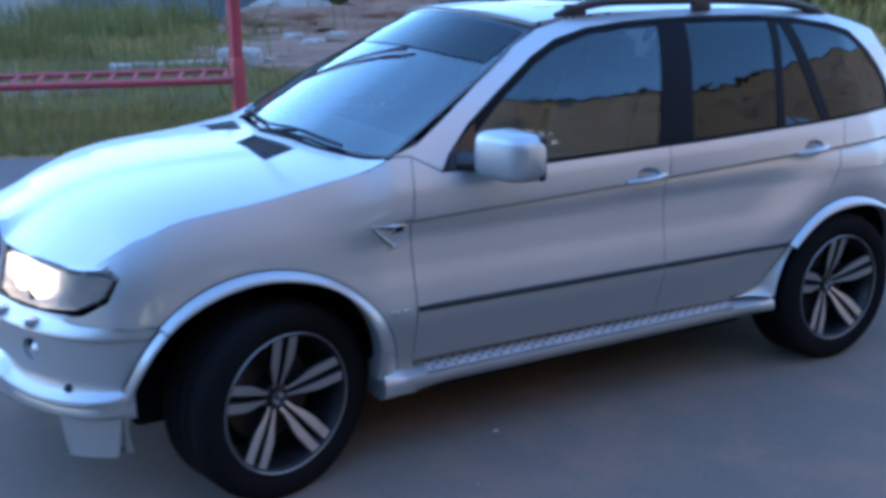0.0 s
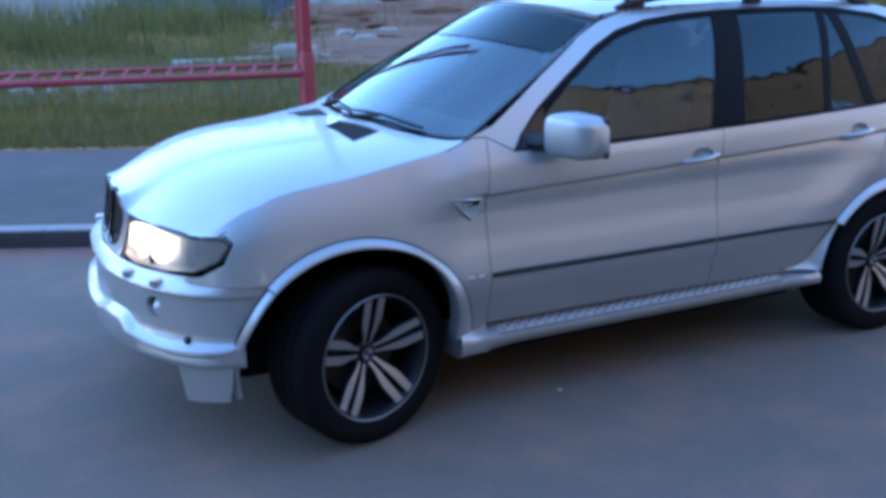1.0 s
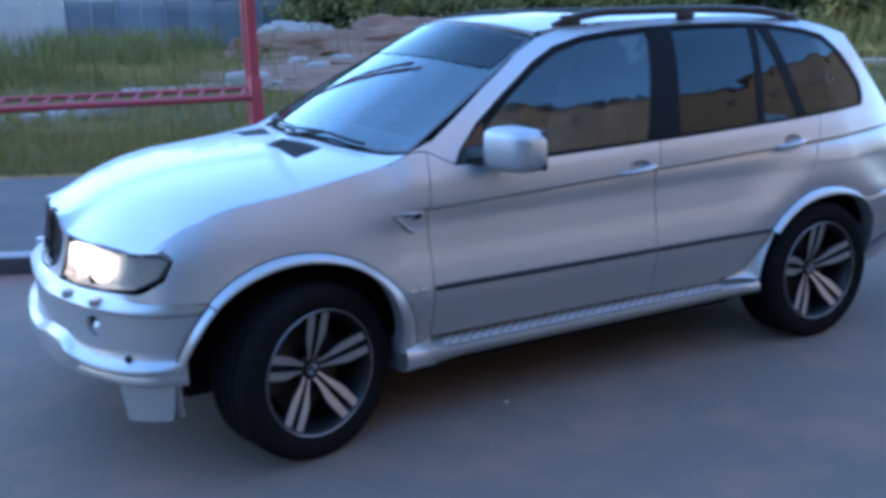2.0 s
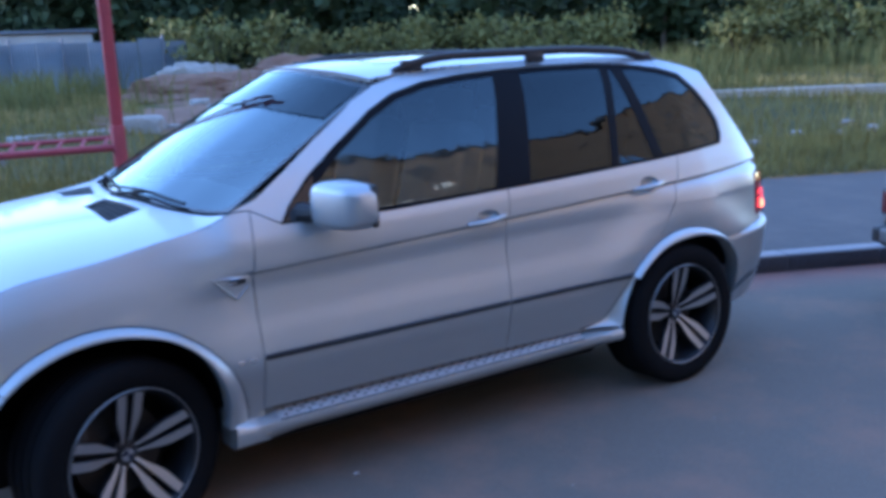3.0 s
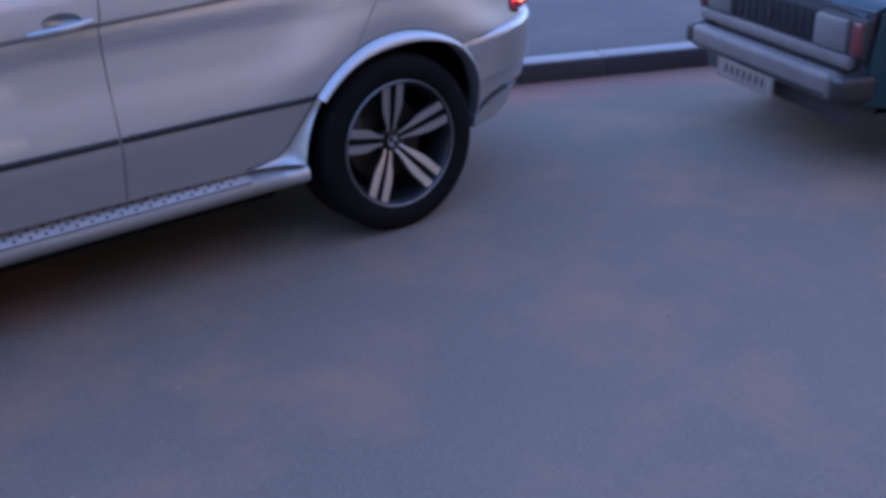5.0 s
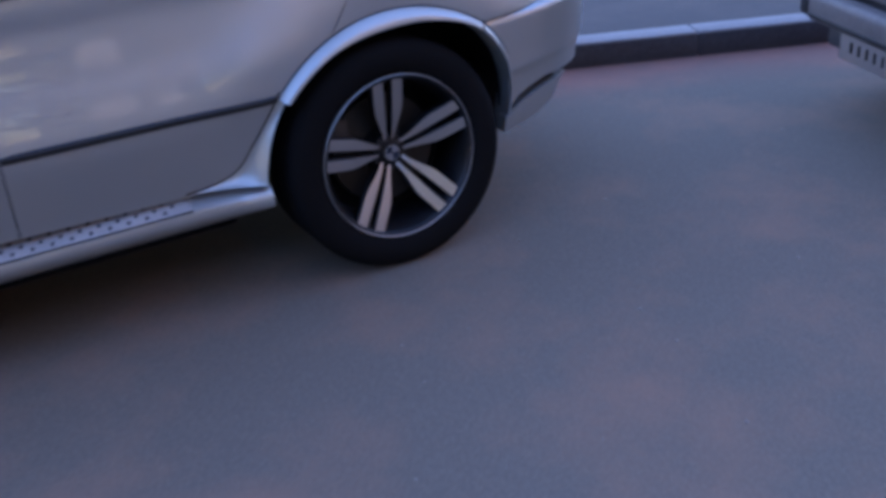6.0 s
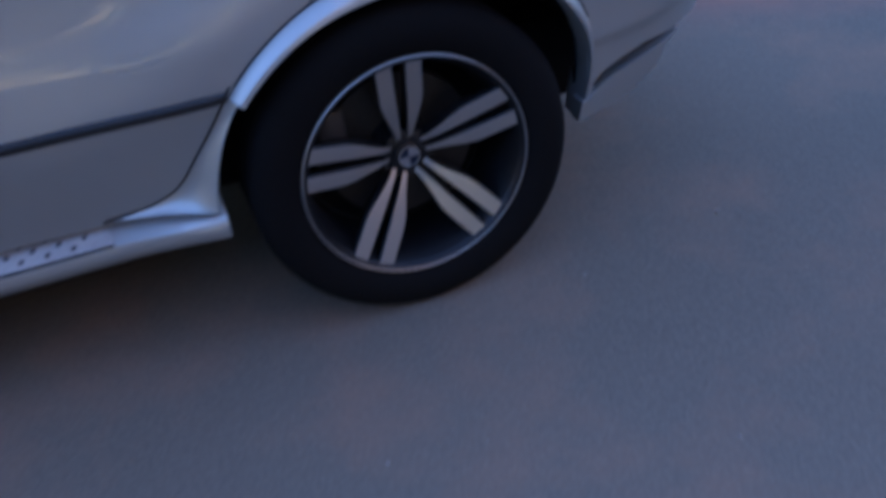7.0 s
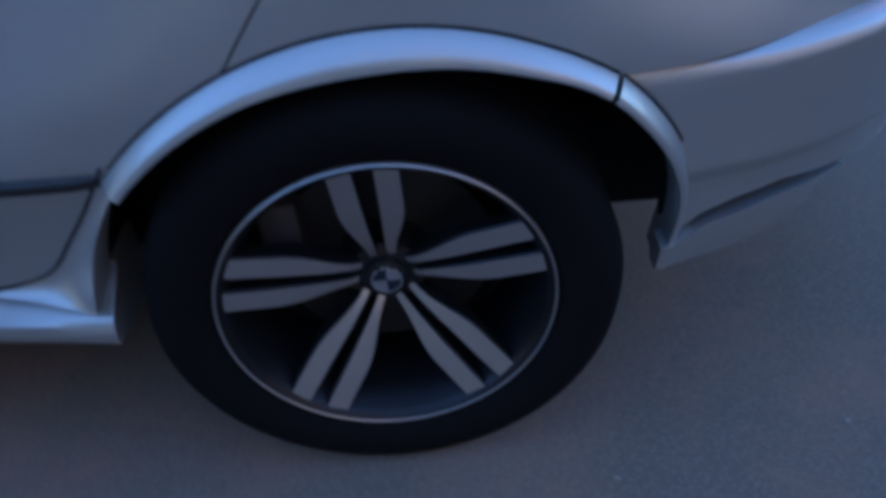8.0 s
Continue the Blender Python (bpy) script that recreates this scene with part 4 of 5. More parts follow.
for sg in (-1, 1):
    # door mirror on its black foot
    sail = [(0.69, 1.127), (0.735, 1.19), (0.855, 1.285), (0.835, 1.128)]
    ms = skin("mirror_sail", sail, flank_of(sg), GLOSS_BLACK, car, side=-sg, lift=0.004, depth=0.02, gap=0, step=(0.05, 0.05))
    part("mirror_foot", tube_bm([(0.77, sg * 0.88, 1.15), (0.80, sg * 0.96, 1.155), (0.84, sg * 1.02, 1.17)], [0.045, 0.035, 0.03], 10), BLACK, ms)
    secs = []
    for i in range(13):
        t = i / 12
        y = 0.985 + 0.205 * t
        grow = 1 - (2 * abs(t - 0.48)) ** 5 * 0.35
        ring = []
        for k in range(20):
            a = 2 * math.pi * k / 20
            cx, cz = math.cos(a), math.sin(a)
            ex = math.copysign(abs(cx) ** 0.42, cx)
            ez = math.copysign(abs(cz) ** 0.42, cz)
            xx = 0.872 + 0.06 * t + (0.125 if ex < 0 else 0.038) * ex * grow * (1 - 0.25 * t * (ex < 0))
            zz = 1.195 - 0.012 * t + 0.092 * ez * grow * (1 - 0.06 * t)
            ring.append((xx, sg * y, zz))
        secs.append(ring)
    part("door_mirror", loft_bm(secs), PAINT, ms, "silver mirror housing", angle=55)
    part("mirror_edge", box_bm((0.952, sg * 1.085, 1.187), (0.028, 0.20, 0.165), 0.012), BLACK, ms)
for y0, y1 in ((-0.62, -0.02), (-0.05, 0.52)):
    a0, a1 = y0 / 0.86, y1 / 0.86
    pts = [screen_pt(a0 + (a1 - a0) * i / 8, 0.022 + 0.016 * math.sin(math.pi * i / 8)) + Vector((-0.008, 0, 0.010)) for i in range(9)]
    wp = part("wiper", tube_bm(pts, 0.007, 6), TRIM_BLACK, car)
    part("wiper_arm", tube_bm([screen_pt(a1, -0.02) + Vector((0, 0, 0.004)), screen_pt((a0 + a1) / 2, 0.02) + Vector((-0.01, 0, 0.018)), pts[4]], [0.010, 0.008, 0.006], 6), TRIM_BLACK, wp)

# wheels
def tyre_profile(r_in, r_out, w):
    h = w / 2
    return [(r_in - 0.012, -h * 0.80), (r_in, -h * 0.86), (r_in + 0.012, -h * 0.93), (r_in + 0.035, -h * 0.995), ((r_in + r_out) / 2 + 0.012, -h), (r_out - 0.022, -h * 0.955),
            (r_out - 0.008, -h * 0.88), (r_out, -h * 0.74), (r_out, -h * 0.46), (r_out - 0.009, -h * 0.45), (r_out - 0.009, -h * 0.38), (r_out, -h * 0.37), (r_out, -h * 0.05),
            (r_out - 0.009, -h * 0.04), (r_out - 0.009, h * 0.04), (r_out, h * 0.05), (r_out, h * 0.37), (r_out - 0.009, h * 0.38), (r_out - 0.009, h * 0.45), (r_out, h * 0.46), (r_out, h * 0.74),
            (r_out - 0.02, h * 0.95), ((r_in + r_out) / 2, h), (r_in, h * 0.86)]


def spoke_bm(sign):
    """One bar of a twin spoke, standing up the z axis; its face leans out towards the rim."""
    b = bmesh.new()
    secs = []
    for i in range(15):
        t = i / 14
        r = 0.040 + 0.210 * t
        w = 0.0068 + 0.0132 * ease(min(1.0, t / 0.60))
        mid = sign * (0.0068 + 0.0062 * t + w)
        y = -0.050 - 0.072 * t ** 0.75
        d = 0.030 + 0.012 * (1 - t)
        z = math.sqrt(max(0.0, r * r - mid * mid))
        secs.append([(mid - w, y + 0.003, z), (mid - w * 0.86, y, z), (mid + w * 0.86, y, z), (mid + w, y + 0.003, z), (mid + w * 0.9, y + d, z), (mid - w * 0.9, y + d, z)])
    loft_bm(secs, bm=b)
    return b


def build_wheel(parent, m, sg, spin=93.5):
    """Twin-spoke alloy wheel; its outer face looks to -y before it is placed."""
    w = part("wheel", lathe_bm([(0.258, -0.122), (0.252, -0.128), (0.245, -0.122), (0.240, -0.113), (0.236, -0.10), (0.232, -0.092), (0.226, -0.06), (0.223, 0.0), (0.228, 0.12), (0.250, 0.135), (0.260, 0.13)], 72), RIM_DARK, parent, "two-tone five twin-spoke alloy wheel")
    w.matrix_local = m
    part("rim_lip", lathe_bm([(0.2590, -0.121), (0.2580, -0.1285), (0.2560, -0.1305), (0.2540, -0.1290), (0.2535, -0.124)], 72), MACHINED, w)
    part("tyre", lathe_bm(tyre_profile(0.254, TYRE_R, 0.276), 72), RUBBER, w, "worn black low-profile tyre")
    part("brake_disc", lathe_bm([(0.07, 0.0), (0.175, 0.0), (0.175, 0.028), (0.07, 0.028)], 40), STEEL, w)
    part("brake_caliper", box_bm((-0.155, -0.005, 0.06), (0.07, 0.07, 0.16), 0.02), DASH, w)
    # plain black disc added so the gaps between spokes stay dark
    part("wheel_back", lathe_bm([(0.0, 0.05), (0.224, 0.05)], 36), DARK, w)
    face = part("hub", lathe_bm([(0.0, -0.052), (0.045, -0.052), (0.058, -0.045), (0.064, -0.02), (0.075, 0.0)], 40), RIM_DARK, w)
    cap = part("hub_cap", lathe_bm([(0.0, -0.064), (0.026, -0.064), (0.034, -0.061), (0.037, -0.052)], 32), RIM_DARK, w)
    part("cap_ring", lathe_bm([(0.0215, -0.064), (0.0225, -0.0662), (0.0245, -0.0662), (0.0255, -0.064)], 32), CHROME, cap)
    for k in range(4):
        b = bmesh.new()
        pts = [(0.0, 0.0)] + [(0.022 * math.cos(radians(k * 90 + 90 * i / 6)), 0.022 * math.sin(radians(k * 90 + 90 * i / 6))) for i in range(7)]
        prism_bm(pts, -0.0655, -0.064, bm=b)
        part("cap_quarter", b, (GREY_ENAMEL, ROUNDEL_BLUE)[k % 2], w)
    for k in range(5):
        rot = Matrix.Rotation(radians(-(spin - 90 + 72 * k)), 4, "Y")
        for s in (-1, 1):
            b = spoke_bm(s)
            ob = part("spoke", b, MACHINED, w, angle=30)
            ob.data.materials.append(RIM_DARK)
            for p in ob.data.polygons:
                p.material_index = 0 if p.normal.y < -0.75 else 1
            ob.matrix_local = rot
        a = radians(spin + 36 + 72 * k)
        bolt = lathe_bm([(0.0, -0.05), (0.008, -0.05), (0.0085, -0.03)], 8)
        bmesh.ops.translate(bolt, vec=(0.052 * math.cos(a), 0.0, 0.052 * math.sin(a)), verts=bolt.verts[:])
        part("wheel_bolt", bolt, STEEL, w)
    return w


STEER = 16
for sg in (-1, 1):
    flip = Matrix.Identity(4) if sg < 0 else Matrix.Rotation(math.pi, 4, "Z")
    build_wheel(car, Matrix.Translation((0.0, sg * 0.852, TYRE_R - 0.004)) @ Matrix.Rotation(radians(STEER), 4, "Z") @ Matrix.Rotation(radians(sg * 1.0), 4, "X") @ flip, sg, 88.0)
    build_wheel(car, Matrix.Translation((WHEELBASE, sg * 0.868, TYRE_R - 0.004)) @ Matrix.Rotation(radians(sg * 2.2), 4, "X") @ flip, sg)

# ---------------------------------------------------------------- the dark saloon parked behind
TEAL = mat("dark_teal_paint", (0.010, 0.036, 0.046), rough=0.35, vary=0.15, scale=3, fine=60, coat=0.1, bump=0.03, spec=0.25)
ALU = mat("dull_bumper_metal", (0.145, 0.125, 0.12), rough=0.6, metal=0.25, vary=0.2, scale=6, fine=50, bump=0.2)
OLD_LENS = mat("dusty_lamp_glass", (0.12, 0.108, 0.106), rough=0.35, vary=0.15, fine=90, bump=0.2)
INDICATOR = mat("red_orange_lens", (0.13, 0.028, 0.03), rough=0.25, vary=0.15)
PLATE = mat("white_number_plate", (0.21, 0.175, 0.16), rough=0.6, vary=0.1)
saloon = thing("saloon_car", "dark teal boxy old saloon parked beside the kerb", "car")
saloon.matrix_basis = Matrix.Translation((4.805, -1.285, 0.0)) @ Matrix.Rotation(radians(-21.5), 4, "Z") @ Matrix.Diagonal((0.92, 0.875, 0.95, 1))
s_wide = curve([(0.22, 0.72), (0.35, 0.775), (0.55, 0.802), (0.70, 0.805), (0.80, 0.795), (0.90, 0.775), (0.96, 0.755), (1.10, 0.70), (1.36, 0.60), (1.42, 0.55)])
s_nose = curve([(-0.02, 0.05), (0.03, 0.02), (0.12, 0.0), (3.9, 0.0), (4.05, 0.03), (4.12, 0.07)])
s_top = curve([(0.0, 0.775), (0.05, 0.79), (0.4, 0.835), (0.9, 0.872), (1.35, 0.90), (1.5, 0.905), (3.3, 0.925), (4.05, 0.915)])


def s_flank(sg):
    return lambda x, z: Vector((x, sg * (s_wide(z) - s_nose(x)), z))


S_ARCH = ((0.66, 0.30, 0.335), (3.08, 0.30, 0.335))


def s_hood(x, y):
    return Vector((x, y, s_top(x) + 0.045 - 0.05 * (abs(y) / 0.76) ** 3 - 0.05 * math.exp(-max(0, x + 0.02) / 0.035)))


def s_boot(x, y):
    return Vector((x, y, s_top(x) + 0.03 - 0.04 * (abs(y) / 0.76) ** 3))


def s_front(y, z):
    return Vector((0.0 + 0.035 * (abs(y) / 0.76) ** 4 + 0.06 * max(0.0, 0.52 - z), y, z))


def s_back(y, z):
    return Vector((4.10 - 0.05 * (abs(y) / 0.76) ** 4, y, z))


def s_roof(x, y):
    c = curve([(1.95, 1.375), (2.1, 1.40), (2.5, 1.42), (2.9, 1.405), (3.1, 1.37)])
    return Vector((x, y, c(x) + 0.012 - 0.05 * (abs(y) / 0.60) ** 2.5))


for sg in (-1, 1):
    fn, sd = s_flank(sg), -sg
    top = lambda x: s_top(x)
    f_pan = [(0.03, 0.36), (0.30, 0.33)] + arch_line(S_ARCH[0], 172, 0, 18) + [(1.06, 0.27), (1.34, 0.27), (1.34, 0.60), (1.36, top(1.36)), (0.9, top(0.9)), (0.4, top(0.4)), (0.05, 0.785), (0.025, 0.60)]
    d1 = [(1.34, 0.27), (2.30, 0.27), (2.32, 0.60), (2.34, 0.915), (1.8, 0.91), (1.36, 0.903), (1.34, 0.60)]
    d2 = [(2.30, 0.27), (2.70, 0.27)] + arch_line(S_ARCH[1], 178, 120, 8) + [(3.12, 0.75), (3.14, 0.925), (2.34, 0.915), (2.32, 0.60)]
    q_pan = arch_line(S_ARCH[1], 120, 5, 14) + [(3.5, 0.30), (4.06, 0.34), (4.08, 0.60), (4.06, 0.905), (3.6, 0.92), (3.14, 0.925), (3.12, 0.75)]
    for nm, po in (("front_wing", f_pan), ("front_door", d1), ("rear_door", d2), ("rear_wing", q_pan)):
        skin(nm, po, fn, TEAL, saloon, step=(0.12, 0.06), side=sd, depth=0.012)
    skin("inner_side", [(0.1, 0.62), (1.0, 0.66), (1.05, 0.3), (2.7, 0.3), (2.72, 0.66), (4.0, 0.66), (4.0, 0.88), (0.1, 0.75)], fn, SEAM, saloon, step=(0.4, 0.3), side=sd, depth=0, gap=0, lift=-0.02)
    cab = [(1.42, 0.905), (1.97, 1.372), (2.5, 1.395), (3.05, 1.37), (3.50, 0.925), (2.4, 0.915)]
    g1 = [(1.56, 0.935), (1.98, 1.32), (2.28, 1.335), (2.28, 0.94)]
    g2 = [(2.34, 0.94), (2.34, 1.335), (2.70, 1.325), (2.95, 0.945)]
    cb = skin("cabin_side", cab, fn, TEAL, saloon, holes=[g1, g2], step=(0.12, 0.08), side=sd, depth=0.02)
    skin("side_window", g1, fn, TINT_GLASS, cb, step=(0.2, 0.15), side=sd, depth=0, gap=-0.003, lift=-0.006)
    skin("side_window", g2, fn, TINT_GLASS, cb, step=(0.2, 0.15), side=sd, depth=0, gap=-0.003, lift=-0.006)
    for x in (1.50, 2.50):
        part("door_handle", box_bm((x + 0.65 if x < 2 else x + 0.48, sg * 0.812, 0.83), (0.14, 0.02, 0.022), 0.006), CHROME, saloon)
    part("rubbing_strip", box_bm((2.05, sg * 0.806, 0.55), (1.95, 0.012, 0.035), 0.004), BLACK, saloon)
    part("side_repeater", box_bm((0.245, sg * 0.806, 0.68), (0.08, 0.016, 0.04), 0.006), TAIL_RED, saloon, "red-orange side repeater")
    # lamps
    part("headlamp", box_bm((-0.004, sg * 0.525, 0.665), (0.05, 0.255, 0.150), 0.014), OLD_LENS, saloon, "dusty square headlamp")
    part("lamp_frame", box_bm((0.012, sg * 0.60, 0.665), (0.05, 0.34, 0.185), 0.012), BLACK, saloon)
    part("turn_signal", box_bm((0.018, sg * 0.718, 0.665), (0.08, 0.085, 0.150), 0.014), INDICATOR, saloon, "red-orange turn signal")
    for a in S_ARCH:
        lb = lathe_bm([(0.31, -0.76), (0.31, -0.5), (0.05, -0.49)], 24, arc=(radians(-10), radians(190)))
        bmesh.ops.transform(lb, matrix=Matrix.Translation((a[0], 0, a[1])) @ Matrix.Diagonal((1, -sg, 1, 1)), verts=lb.verts[:])
        part("wheel_well", lb, DARK, saloon)
        w = part("wheel", lathe_bm([(0.0, -0.045), (0.06, -0.05), (0.10, -0.03), (0.155, -0.045), (0.168, -0.075), (0.175, -0.07)], 36), ALU, saloon, "plain steel wheel")
        w.matrix_local = Matrix.Translation((a[0], sg * 0.70, 0.286)) @ (Matrix.Identity(4) if sg < 0 else Matrix.Rotation(math.pi, 4, "Z"))
        part("tyre", lathe_bm(tyre_profile(0.172, 0.288, 0.165), 40), RUBBER, w)
    part("tail_lamp", box_bm((4.08, sg * 0.60, 0.70), (0.05, 0.28, 0.17), 0.014), TAIL_RED, saloon)
hood_o = [(0.005, -0.72), (0.4, -0.765), (1.36, -0.755), (1.36, 0.755), (0.4, 0.765), (0.005, 0.72)]
skin("hood", hood_o, s_hood, TEAL, saloon, step=(0.10, 0.10), side=1, depth=0.02)
skin("boot_lid", [(3.48, -0.745), (4.06, -0.72), (4.06, 0.72), (3.48, 0.745)], s_boot, TEAL, saloon, step=(0.1, 0.1), side=1, depth=0.02)
skin("roof", rounded([(1.97, -0.58), (3.06, -0.58), (3.06, 0.58), (1.97, 0.58)], 0.06), s_roof, TEAL, saloon, step=(0.1, 0.1), side=1, depth=0.03)
skin("front_panel", [(-0.76, 0.36), (-0.76, 0.79), (0.76, 0.79), (0.76, 0.36)], s_front, DASH, saloon, step=(0.1, 0.06), side=-1, depth=0.02)
skin("rear_panel", [(-0.74, 0.36), (-0.74, 0.90), (0.74, 0.90), (0.74, 0.36)], s_back, TEAL, saloon, step=(0.1, 0.08), side=1, depth=0.02)


def s_screen(x0, z0, w0, x1, z1, w1):
    return lambda a, b: Vector((x0 + (x1 - x0) * b - 0.0 + 0.05 * a * a * (1 if x1 > x0 else -1), a * (w0 + (w1 - w0) * b), z0 + (z1 - z0) * b))


sq = [(-1, 0), (1, 0), (1, 1), (-1, 1)]
skin("windscreen", sq, s_screen(1.40, 0.92, 0.70, 1.97, 1.395, 0.57), TINT_GLASS, saloon, step=(0.2, 0.2), side=-1, depth=0, gap=0)
skin("rear_screen", sq, s_screen(3.52, 0.935, 0.68, 3.06, 1.385, 0.57), TINT_GLASS, saloon, step=(0.2, 0.2), side=1, depth=0, gap=0)
gr = part("grille", box_bm((0.002, 0, 0.665), (0.03, 0.78, 0.150), 0.008), SEAM, saloon, "black grille")
for i in range(11):
    part("grille_bar", box_bm((-0.016, -0.36 + 0.072 * i, 0.665), (0.006, 0.010, 0.135), 0.003), SEAM, gr)
part("grille_badge", box_bm((-0.024, 0, 0.668), (0.010, 0.030, 0.04), 0.004), STEEL, gr)
bp = part("front_bumper", box_bm((-0.085, -0.045, 0.452), (0.10, 1.33, 0.125), 0.030, 4), ALU, saloon, "dull scratched metal bumper")
part("bumper_strip", box_bm((-0.135, -0.045, 0.418), (0.010, 1.29, 0.018), 0.004), BLACK, bp)
part("grille_apron", box_bm((-0.012, 0, 0.555), (0.05, 1.42, 0.060), 0.014), ALU, saloon, "dull grey panel under the grille")
for sg in (-1, 1):
    part("bumper_cap", box_bm((-0.03, 0.665 if sg > 0 else -0.755, 0.455), (0.19, 0.10, 0.115), 0.025, 3), BLACK, bp, "black plastic bumper end")
    part("bumper_iron", box_bm((-0.03, sg * 0.42, 0.44), (0.08, 0.05, 0.05), 0.01), BLACK, bp)
part("rear_bumper", box_bm((4.17, 0, 0.45), (0.08, 1.56, 0.11), 0.02, 3), ALU, saloon)
pl = part("number_plate", box_bm((-0.112, 0.04, 0.350), (0.014, 0.56, 0.125), 0.004), PLATE, saloon, "white plate with dark bars")
for i in range(7):
    part("plate_bar", box_bm((-0.1205, -0.15 + 0.062 * i, 0.350), (0.004, 0.020, 0.045), 0.002), STEEL, pl)
part("valance", box_bm((0.10, 0, 0.31), (0.16, 1.40, 0.14), 0.03), DASH, saloon)
part("underbody", box_bm((2.0, 0, 0.34), (3.8, 1.20, 0.18), 0.04), DARK, saloon)
part("seat_row", box_bm((2.5, 0, 0.75), (1.4, 1.2, 0.3), 0.08), DASH, saloon)
part("engine_bay", box_bm((0.72, 0, 0.60), (1.1, 0.9, 0.36), 0.05), DARK, saloon)

# ---------------------------------------------------------------- the street, laid out along the kerb
KERB_TURN = -24.0
ALONG = Vector((math.cos(radians(KERB_TURN)), math.sin(radians(KERB_TURN)), 0))
ACROSS = Vector((-ALONG.y, ALONG.x, 0))
KERB_D, LAWN_D, KERB_H = 2.18, 5.62, 0.13


def K(s, d, z=0.0):
    """A place s metres along the kerb, d metres across it."""
    return ALONG * s + ACROSS * d + Vector((0, 0, z))


def land_z(s, d):
    """Height of the rough ground behind the pavement."""
    k = min(1.0, max(0.0, (d - LAWN_D) / 6.0))
    z = KERB_H + 0.01 + k * (0.10 * math.sin(s * 0.35 + 1) * math.sin(d * 0.28) + 0.06 * math.sin(s * 0.9 + d * 0.7))
    return z + 0.012 * max(0.0, d - 14)


def grid_mesh(name, s0, s1, ns, d0, d1, nd, zf, material, power=1.0):
    vs, fs = [], []
    for i in range(ns + 1):
        for j in range(nd + 1):
            a, b = 2 * i / ns - 1, (j / nd) ** power
            s = (s0 + s1) / 2 + (s1 - s0) / 2 * math.copysign(abs(a) ** power, a)
            d = d0 + (d1 - d0) * b
            vs.append(K(s, d, zf(s, d)))
    for i in range(ns):
        for j in range(nd):
            a = i * (nd + 1) + j
            fs.append((a, a + nd + 1, a + nd + 2, a + 1))
    me = bpy.data.meshes.new(name)
    me.from_pydata(vs, [], fs)
    me.shade_smooth()
    return link_mesh(name, me, material)


tagged(grid_mesh("road", -400, 400, 40, -400, KERB_D, 40, lambda s, d: 0.0, ROAD), "grey worn asphalt road with brown dust patches", "road", kind="structure")
SOIL = mat("soil", (0.085, 0.078, 0.032), spec=0.05, rough=0.95, vary=0.45, scale=0.6, fine=14, bump=0.6)
tagged(grid_mesh("ground", -500, 500, 90, LAWN_D, 600, 70, land_z, SOIL, 2.2), "rough green-brown waste ground behind the pavement", "ground", kind="structure")
pave = bmesh.new()
rows = []
for s in [-400, -60, -20, -10, 0, 10, 20, 60, 400]:
    rows.append([K(s, KERB_D + 0.16, -0.05), K(s, KERB_D + 0.16, KERB_H - 0.006), K(s, LAWN_D + 0.02, KERB_H + 0.004), K(s, LAWN_D + 0.02, -0.05)])
loft_bm(rows, bm=pave)
tagged(part("pavement", pave, PATHWAY), "dark grey asphalt pavement", "pavement", kind="structure")
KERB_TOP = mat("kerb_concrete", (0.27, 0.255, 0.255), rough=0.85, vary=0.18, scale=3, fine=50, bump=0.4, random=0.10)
# the front face has its own colour, far darker than the stone
KERB_FACE = mat("kerb_face_dark", (0.05, 0.045, 0.05), rough=0.9, vary=0.35, scale=4, fine=40, bump=0.4)
kerb = tagged(new("kerb"), "pale concrete kerb with a dark face", "kerb", kind="structure")

GRASS = mat("grass_blades", (0.205, 0.17, 0.055), spec=0.12, rough=0.8, vary=0.5, scale=0.8, fine=9)
STRAW = mat("dry_grass", (0.36, 0.27, 0.11), spec=0.1, rough=0.85, vary=0.4, scale=0.8, fine=9)
WEED = mat("weed_leaves", (0.15, 0.145, 0.048), spec=0.12, rough=0.75, vary=0.5, scale=1.2, fine=12)
LEAF = mat("tree_leaves", (0.035, 0.052, 0.022), spec=0.15, rough=0.7, vary=0.5, scale=0.4, fine=6)
BARK = mat("bark", (0.07, 0.055, 0.04), rough=0.9, vary=0.3, scale=5, fine=40, bump=0.6)
rng = np.random.default_rng(7)


def bare(x, y):
    """Bare trodden earth between the weeds and the heaps."""
    a, r = math.degrees(math.atan2(y + 4.3, x + 1.0)), math.hypot(x + 1.0, y + 4.3)
    a += 2.5 * noise.noise(Vector((x * 0.5, y * 0.5, 1.0)))
    return 55 < a < 73.5 and 19.5 + 2 * noise.noise(Vector((x * 0.4, y * 0.4, 5.0))) < r < 60


